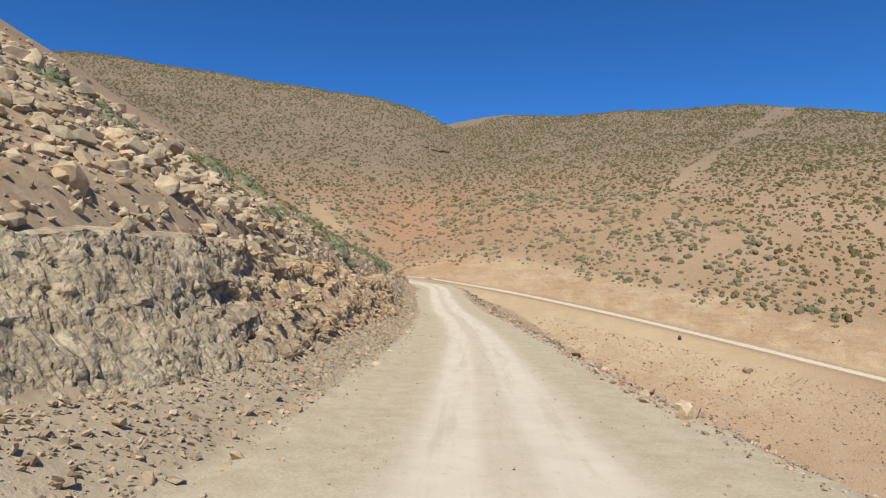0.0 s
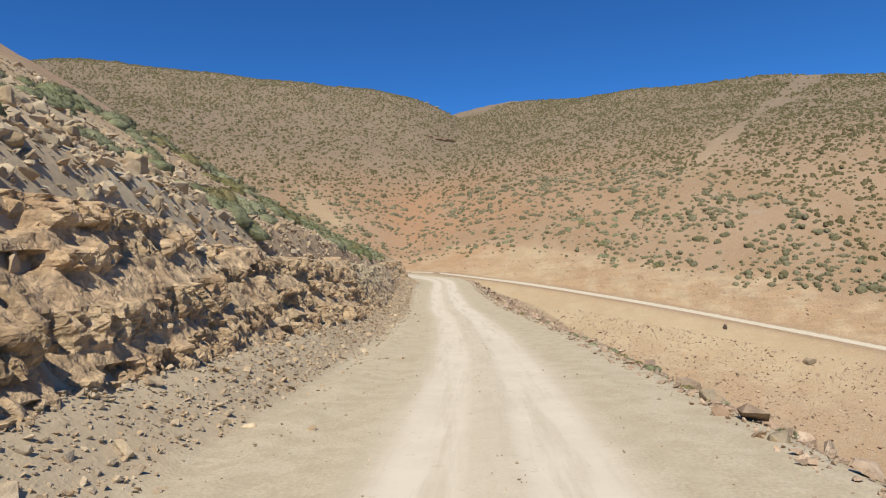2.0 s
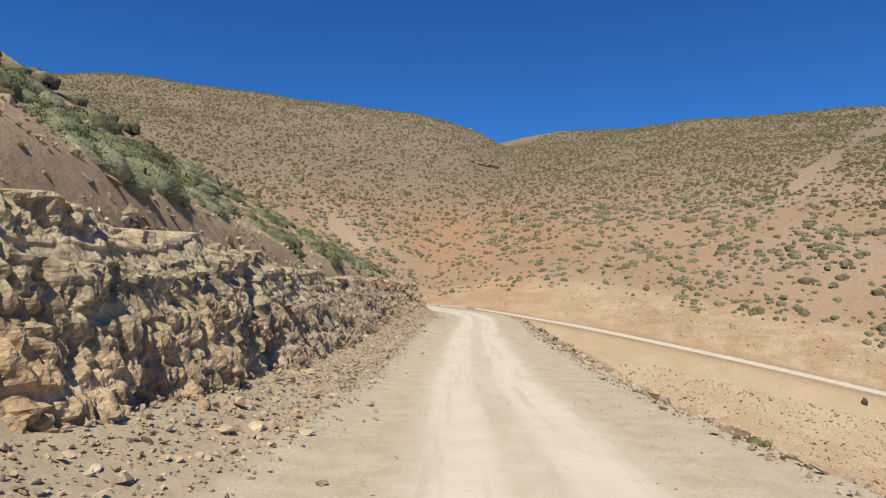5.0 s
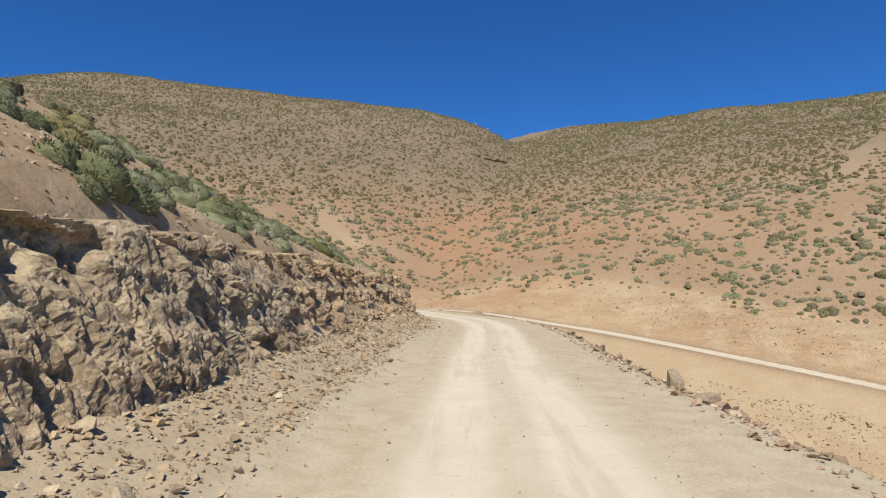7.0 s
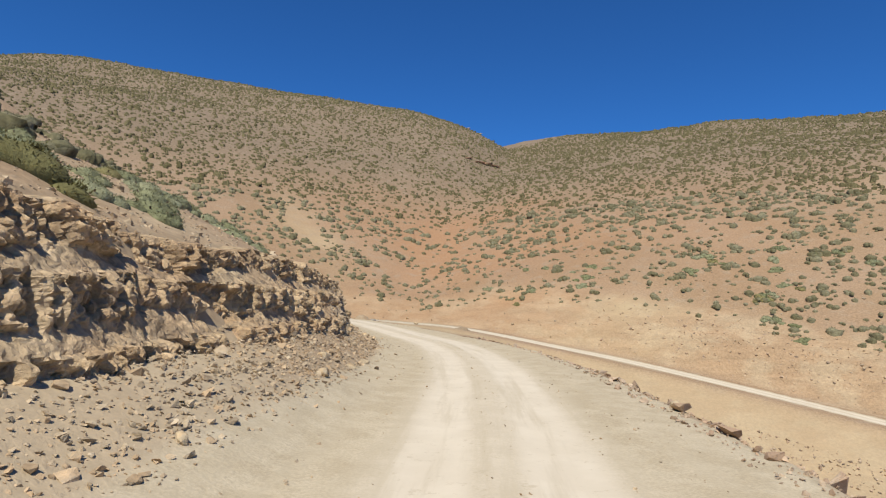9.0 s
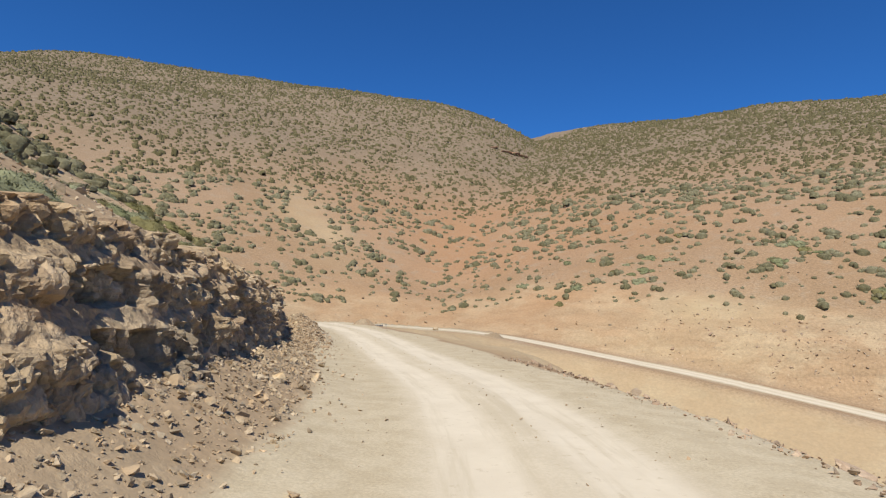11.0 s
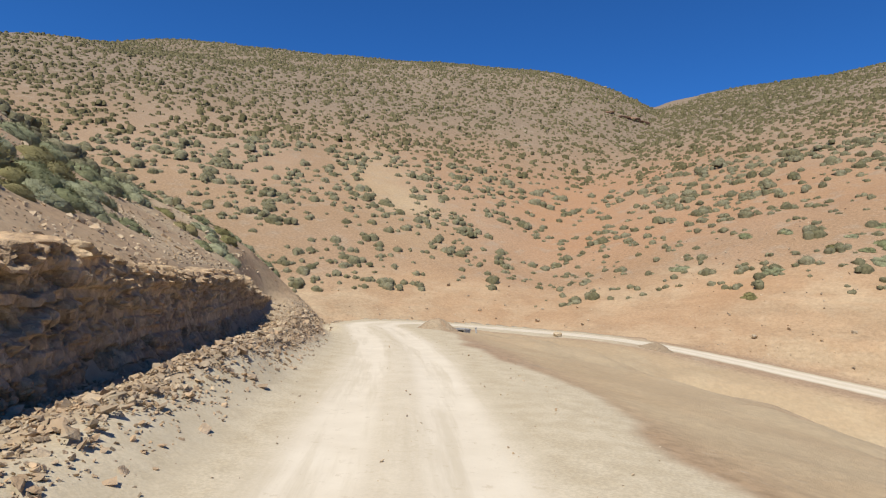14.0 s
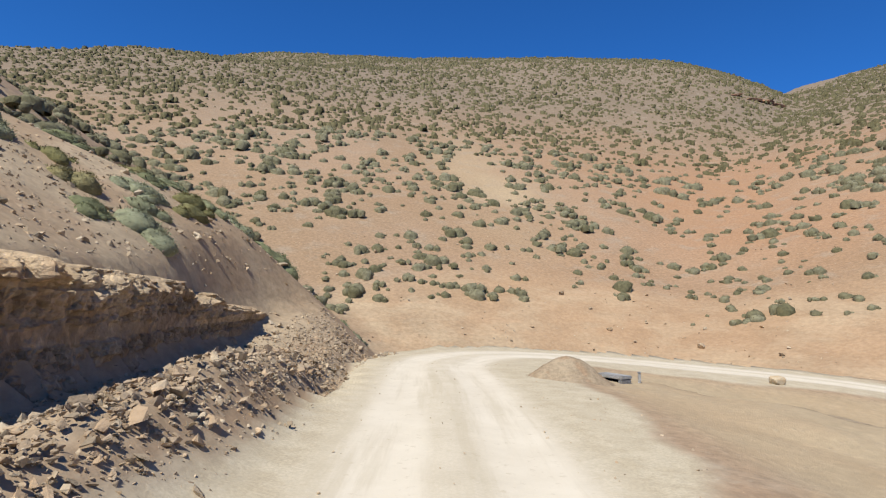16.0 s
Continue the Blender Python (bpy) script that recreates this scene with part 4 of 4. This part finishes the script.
def build_near_shrubs():
    kinds = [(scrub_thing(500 + k, SCRUB_OLIVE if k % 4 == 3 else SCRUB), k % 4 == 3) for k in range(8)]
    # along the bank over the rock face: clumps that run together
    x, y, yy, oo = by_road(9000, 22, 113, 6.0, 19, 1.25)
    up = oo - face_foot(yy) - face_back(yy)
    dens = 0.05 + 0.95 * ease(yy, 38, 52) * (1 - 0.85 * ease(yy, 78, 94))
    clump = rough(x, y, 5, 3, 201)
    keep = (up > 0.9 + 1.2 * rng.uniform(0, 1, len(x)) + 1.0 * rough(yy, 0 * yy, 6, 2, 212)) & (rng.uniform(0, 1, len(x)) < dens * np.clip(0.25 + 3 * clump, 0.03, 1))
    bank = thinned(x[keep], y[keep], 1.5)
    x, y, yy, oo = by_road(5000, 106, 152, 7.0, 24, 1.2)
    up = oo - face_foot(yy) - face_back(yy)
    keep = (up > 2.6 - 0.7 * ease(yy, 128, 140) + 1.2 * rough(x, y, 4, 2, 213)) & (rough(x, y, 5, 3, 210) > 0.14 - 0.24 * ease(yy, 112, 128))
    more = thinned(x[keep], y[keep], 1.15)
    bank = bank[np.argsort(-bank[:, 0] - 0.10 * np.abs(bank[:, 1] - 62))]
    more = more[np.argsort(-more[:, 0] - 0.45 * more[:, 1])]
    more, bank = np.vstack([bank[150:200], more[100:]]), np.vstack([bank[:150], more[:100]])
    scatter("bank_scrub", more[:, 0], more[:, 1], land(more[:, 0], more[:, 1])[0], np.clip(rng.lognormal(-0.28, 0.32, len(more)), 0.4, 1.2), [tufted(780 + k, 3 + k % 3, 4, 10, 110) for k in range(8)], SCRUB_SLOPE, "low grey-green cushion scrub matting the bank", "scrub", 0.15, -0.05, (0.9, 1.2), True)
    # on the slope over the second leg
    s = rng.integers(N_LEG1 + 26, N_LEG1 + 75, 700)
    o = 9 + 24 * rng.uniform(0, 1, 700)
    x, y = ROAD[s, 0] - TAN[s, 1] * o, ROAD[s, 1] + TAN[s, 0] * o
    keep = rough(x, y, 6, 3, 202) > 0.10
    other = np.stack([x[keep], y[keep]], 1)[:40]
    gx, gy = slope_normal(bank[:, 0], bank[:, 1])
    bank = bank[np.hypot(gx, gy) < 0.9]
    for spot, lab, grp in ((bank, "grey-green cushion shrub rooted on the stony bank", "shrubs on the bank"), (other, "grey-green cushion shrub on the bare orange slope", "shrubs over the far road")):
        z = land(spot[:, 0], spot[:, 1])[0]
        zx, zy = slope_normal(spot[:, 0], spot[:, 1])
        for i, (px, py) in enumerate(spot):
            kind, olive = kinds[int(rng.integers(0, 8))]
            s = float(np.clip(rng.lognormal(0.08, 0.32), 0.45, 1.3)) * (0.8 if 84 < py < 110 else 1.0)
            nrm = Vector((-zx[i] * 0.85, -zy[i] * 0.85, 1)).normalized()
            q = nrm.to_track_quat("Z", "Y") @ Euler((0, 0, rng.uniform(0, 6.28))).to_quaternion()
            m = Matrix.LocRotScale((px, py, z[i] - 0.10 * s), q, None)
            ob = copy_thing(kind, m)
            ob.scale = (s * rng.uniform(0.9, 1.3), s * rng.uniform(0.85, 1.1), s * rng.uniform(0.8, 1.1))
            tagged(ob, lab.replace("grey-green", "olive-green") if olive else lab, "shrub", grp)
    x, y, yy, oo = by_road(26, 22, 50, -4.5, -3.7)
    z = land(x, y)[0]
    for i in range(len(x)):
        kind, olive = kinds[int(rng.integers(0, 8))]
        ob = copy_thing(kind, pose(x[i], y[i], z[i] - 0.02, 0, 0, rng.uniform(0, 360)))
        ob.scale = [float(rng.uniform(0.16, 0.32))] * 3
        tagged(ob, "low green plant on the outer edge of the road", "plant", "plants on the road's edge")
    for kind, _ in kinds:
        for c in list(kind.children):
            bpy.data.objects.remove(c)
        bpy.data.objects.remove(kind)


build_near_shrubs()


def build_far_scrub():
    """Cushion scrub on the valley flanks: spaced out below, closing up towards the crests."""
    cell = 1.3
    gx, gy = np.meshgrid(np.arange(-280, 230, cell), np.arange(122, 405, cell))
    x = gx.ravel() + rng.uniform(-0.5, 0.5, gx.size) * cell * 1.5
    y = gy.ravel() + rng.uniform(-0.5, 0.5, gx.size) * cell * 1.5
    off, st, zr = beside(x, y, 0, len(ROAD))
    bare = 10.5 + 5 * np.exp(-((st - N_LEG1 - 12) / 16) ** 2) + 3 * rough(x, y, 9, 2, 211)
    ok = (off > bare) & (x > -2.2 * (y - 60))
    x, y, off = x[ok], y[ok], off[ok]
    z = land(x, y)[0]
    high = ease(z + 9 * rough(x, y, 40, 3, 204) + 0.10 * np.clip(x, 0, 60), 8, 42)
    matted = np.exp(-(((x + 45) / 26) ** 2 + ((y - 172) / 20) ** 2))
    dens = 0.44 + 0.32 * high + 0.24 * matted + 0.12 * ease(x, 0, 40) + 0.12 * ease(x, 40, 90) - 0.08 * np.exp(-((x + 10) / 35) ** 2 - ((y - 215) / 40) ** 2)
    clump = rough(x, y, 6, 3, 203)
    # a bare scar runs down the flank over the second leg; a slip of loose earth lies across the valley
    scar = np.abs((x - 95) * 0.744 - (y - 213) * 0.667) < 1.0 + 0.035 * np.clip(x - 60, 0, 200) + 5 * rough(x, y, 12, 3, 206)
    slip = np.hypot((x + 39 + 0.6 * (y - 195)) / 3.2, (y - 195) / 9) < 1 + 0.6 * rough(x, y, 9, 2, 207)
    redbare = np.exp(-((x + 12) / 9) ** 2 - ((y - 212) / 12) ** 2)
    ok = (rng.uniform(0, 1, len(x)) < (dens - 0.25 * redbare) * np.clip(1 + 1.9 * clump * (1 - 0.5 * high), 0.1, 1.7)) & ~(scar & (x > 62) & (rng.uniform(0, 1, len(x)) < 0.93)) & ~slip
    x, y, z, high = x[ok], y[ok], z[ok], high[ok]
    size = np.clip(rng.lognormal(-0.32, 0.42, len(x)), 0.25, 1.6) * (1 - 0.10 * high)
    away = np.hypot(x + 5, y - 135)
    near, far = away < 88, away > 185
    mid = ~near & ~far
    shapes = [tufted(740 + k, 1 + k % 4, 4, 9, 150) for k in range(12)]
    scatter("slope_scrub", x[near], y[near], z[near], size[near] * (0.72 + 0.26 * ease(away[near], 35, 75)), shapes, SCRUB_SLOPE, "grey-green cushion scrub on the slopes round the bend", "scrub", 0.12, -0.12, (1.1, 1.5), True)
    shapes = [tufted(700 + k, 1 + k % 3, 2, 6, 6) for k in range(12)]
    scatter("hillside_scrub", x[mid], y[mid], z[mid], size[mid], shapes, SCRUB_FAR, "dark olive cushion scrub dotted over the mountainside", "scrub", 0.1, -0.10, (1.05, 1.5), True)
    shapes = [tufted(720 + k, 1, 2, 5, 2) for k in range(10)]
    scatter("crest_scrub", x[far], y[far], z[far], size[far] * 1.1, shapes, SCRUB_FAR, "dark olive scrub closing up towards the mountain crest", "scrub", 0.1, -0.10, (1.05, 1.5), True)


build_far_scrub()

# ---- single things beside the road ----


def heap(x, y, r, h, label, seed):
    """A mound of dumped earth with clods on it."""
    g = np.random.default_rng(seed)
    n = 26
    gx, gy = np.meshgrid(np.linspace(-1.25, 1.25, n), np.linspace(-1.25, 1.25, n))
    d = np.hypot(gx * (1 + 0.15 * rough(gy, gx, 0.7, 2, seed)), gy * 1.15)
    z = h * np.clip(1 - d, -0.25, 1) ** 1.0 + 0.22 * h * rough(gx, gy, 0.5, 3, seed + 1) * ease(1.2 - d, 0, 0.4)
    px, py = x + gx * r, y + gy * r
    base = land(px, py)[0]
    zz = base + np.where(d.ravel() < 1.12, z.ravel(), -0.12)
    ob = link_mesh("earth_mound", np.stack([px.ravel(), py.ravel(), zz], 1), grid_faces(n, n), EARTH, smooth=True)
    return tagged(ob, label, "mound")


def block_part(name, size, at, material, parent, bevel=0.02, turn=0.0):
    bm = bmesh.new()
    bmesh.ops.create_cube(bm, size=1.0)
    bmesh.ops.scale(bm, vec=size, verts=bm.verts)
    bmesh.ops.bevel(bm, geom=list(bm.edges), offset=bevel, segments=2, affect="EDGES")
    me = bpy.data.meshes.new(name)
    bm.to_mesh(me)
    bm.free()
    me.materials.append(material)
    ob = new(name, me)
    ob.parent = parent
    ob.matrix_basis = pose(*at, 0, 0, turn)
    return ob


def culvert(x, y):
    """Mouth of a small concrete drain at the bend."""
    z = float(land(np.array([x]), np.array([y]))[0][0])
    root = new("culvert_mouth")
    root.matrix_basis = pose(x, y, z - 0.1, 0, 0, -28)
    block_part("slab", (0.9, 0.5, 0.10), (0, 0, 0.24), CONCRETE, root)
    block_part("side_wall", (0.12, 0.46, 0.34), (-0.38, 0, 0.03), CONCRETE, root)
    block_part("side_wall", (0.12, 0.46, 0.34), (0.38, 0, 0.03), CONCRETE, root)
    block_part("back_wall", (0.64, 0.1, 0.32), (0, 0.2, 0.03), CONCRETE, root)
    return tagged(root, "small weathered concrete culvert mouth at the bend of the road", "culvert")


def marker_post(x, y):
    z = float(land(np.array([x]), np.array([y]))[0][0])
    root = new("marker_post")
    root.matrix_basis = pose(x, y, z, 4, -3, 20)
    block_part("shaft", (0.08, 0.08, 0.34), (0, 0, 0.12), CONCRETE, root, 0.015)
    block_part("cap", (0.095, 0.095, 0.06), (0, 0, 0.30), CONCRETE, root, 0.015)
    return tagged(root, "short concrete marker post beside the culvert", "post")


def placed_stone(x, y, size, scale, turn, label, material=None):
    z = float(land(np.array([x]), np.array([y]))[0][0])
    me = BOULDER_SHAPES[int(rng.integers(0, 12))].copy()
    me.materials.clear()
    me.materials.append(material or BOULDER)
    ob = new("boulder", me)
    ob.matrix_world = Matrix.LocRotScale((x, y, z + 0.22 * size * scale[2]), Euler((0.1, -0.08, radians(turn))), Vector(scale) * size)
    return tagged(ob, label, "boulder")


EARTH = rock_material("dumped_earth", (0.32, 0.237, 0.15), (0.37, 0.285, 0.185), (0.33, 0.22, 0.13), 1.4)
CONCRETE = rock_material("weathered_concrete", (0.26, 0.25, 0.235), (0.33, 0.32, 0.30), (0.22, 0.19, 0.16), 2.0)
DARK_STONE = rock_material("dark_iron_stained_stone", (0.10, 0.075, 0.06), (0.15, 0.10, 0.075), (0.08, 0.06, 0.05), 1.0)
RED_STONE = rock_material("red_sandstone", (0.23, 0.125, 0.075), (0.30, 0.17, 0.10), (0.33, 0.22, 0.14), 0.3)
heap(-15.3, 143.9, 1.15, 0.72, "mound of dumped tan earth on the inside of the bend", 401)
heap(-3.7, 154.5, 1.1, 0.5, "low mound of earth on the edge of the lower road", 402)
heap(-8.6, 148.6, 1.6, 0.25, "low spread of dumped earth beside the culvert", 403)
culvert(-14.5, 146.0)
marker_post(-13.9, 146.9)
placed_stone(-9.9, 153.2, 0.6, (1, 0.95, 0.85), 30, "rounded grey boulder on the edge of the lower road")
placed_stone(4.5, 11.0, 0.55, (1.0, 0.8, 0.9), 60, "ochre boulder on the outer edge of the gravel road")
placed_stone(57.7, 111.8, 1.9, (1.0, 0.9, 0.9), 10, "pale lone boulder on the stony slope under the lower road")
placed_stone(49.0, 122.2, 1.3, (0.9, 0.9, 1.1), 80, "dark brown boulder under the lower road", DARK_STONE)
placed_stone(3.75, 71.0, 1.5, (1.0, 0.35, 0.45), 78, "long pinkish slab of rock on the outer edge of the road")
placed_stone(3.9, 69.6, 0.7, (1.0, 0.6, 0.5), 20, "flat broken stone on the outer edge of the road")
placed_stone(5.6, 73.2, 0.8, (1.0, 0.7, 0.6), 120, "reddish broken rock on the road embankment")
for lx, ly, ls, lt in ((-4.5, 303, 4.5, 40), (-1.5, 307, 5.5, 52), (2, 312.5, 5, 58), (-9, 301, 3.5, 20)):
    placed_stone(lx, ly, ls, (1.2, 0.5, 0.30), lt, "red rock ledge across the head of the ravine", RED_STONE)
for lx, ly, ls, lt in ((-7, 384, 3.4, 0), (-13, 385, 3.0, 14), (-19, 386, 2.6, 30)):
    placed_stone(lx, ly, ls, (1.3, 0.6, 0.45), lt, "weathered crag on the crest of the mountain")
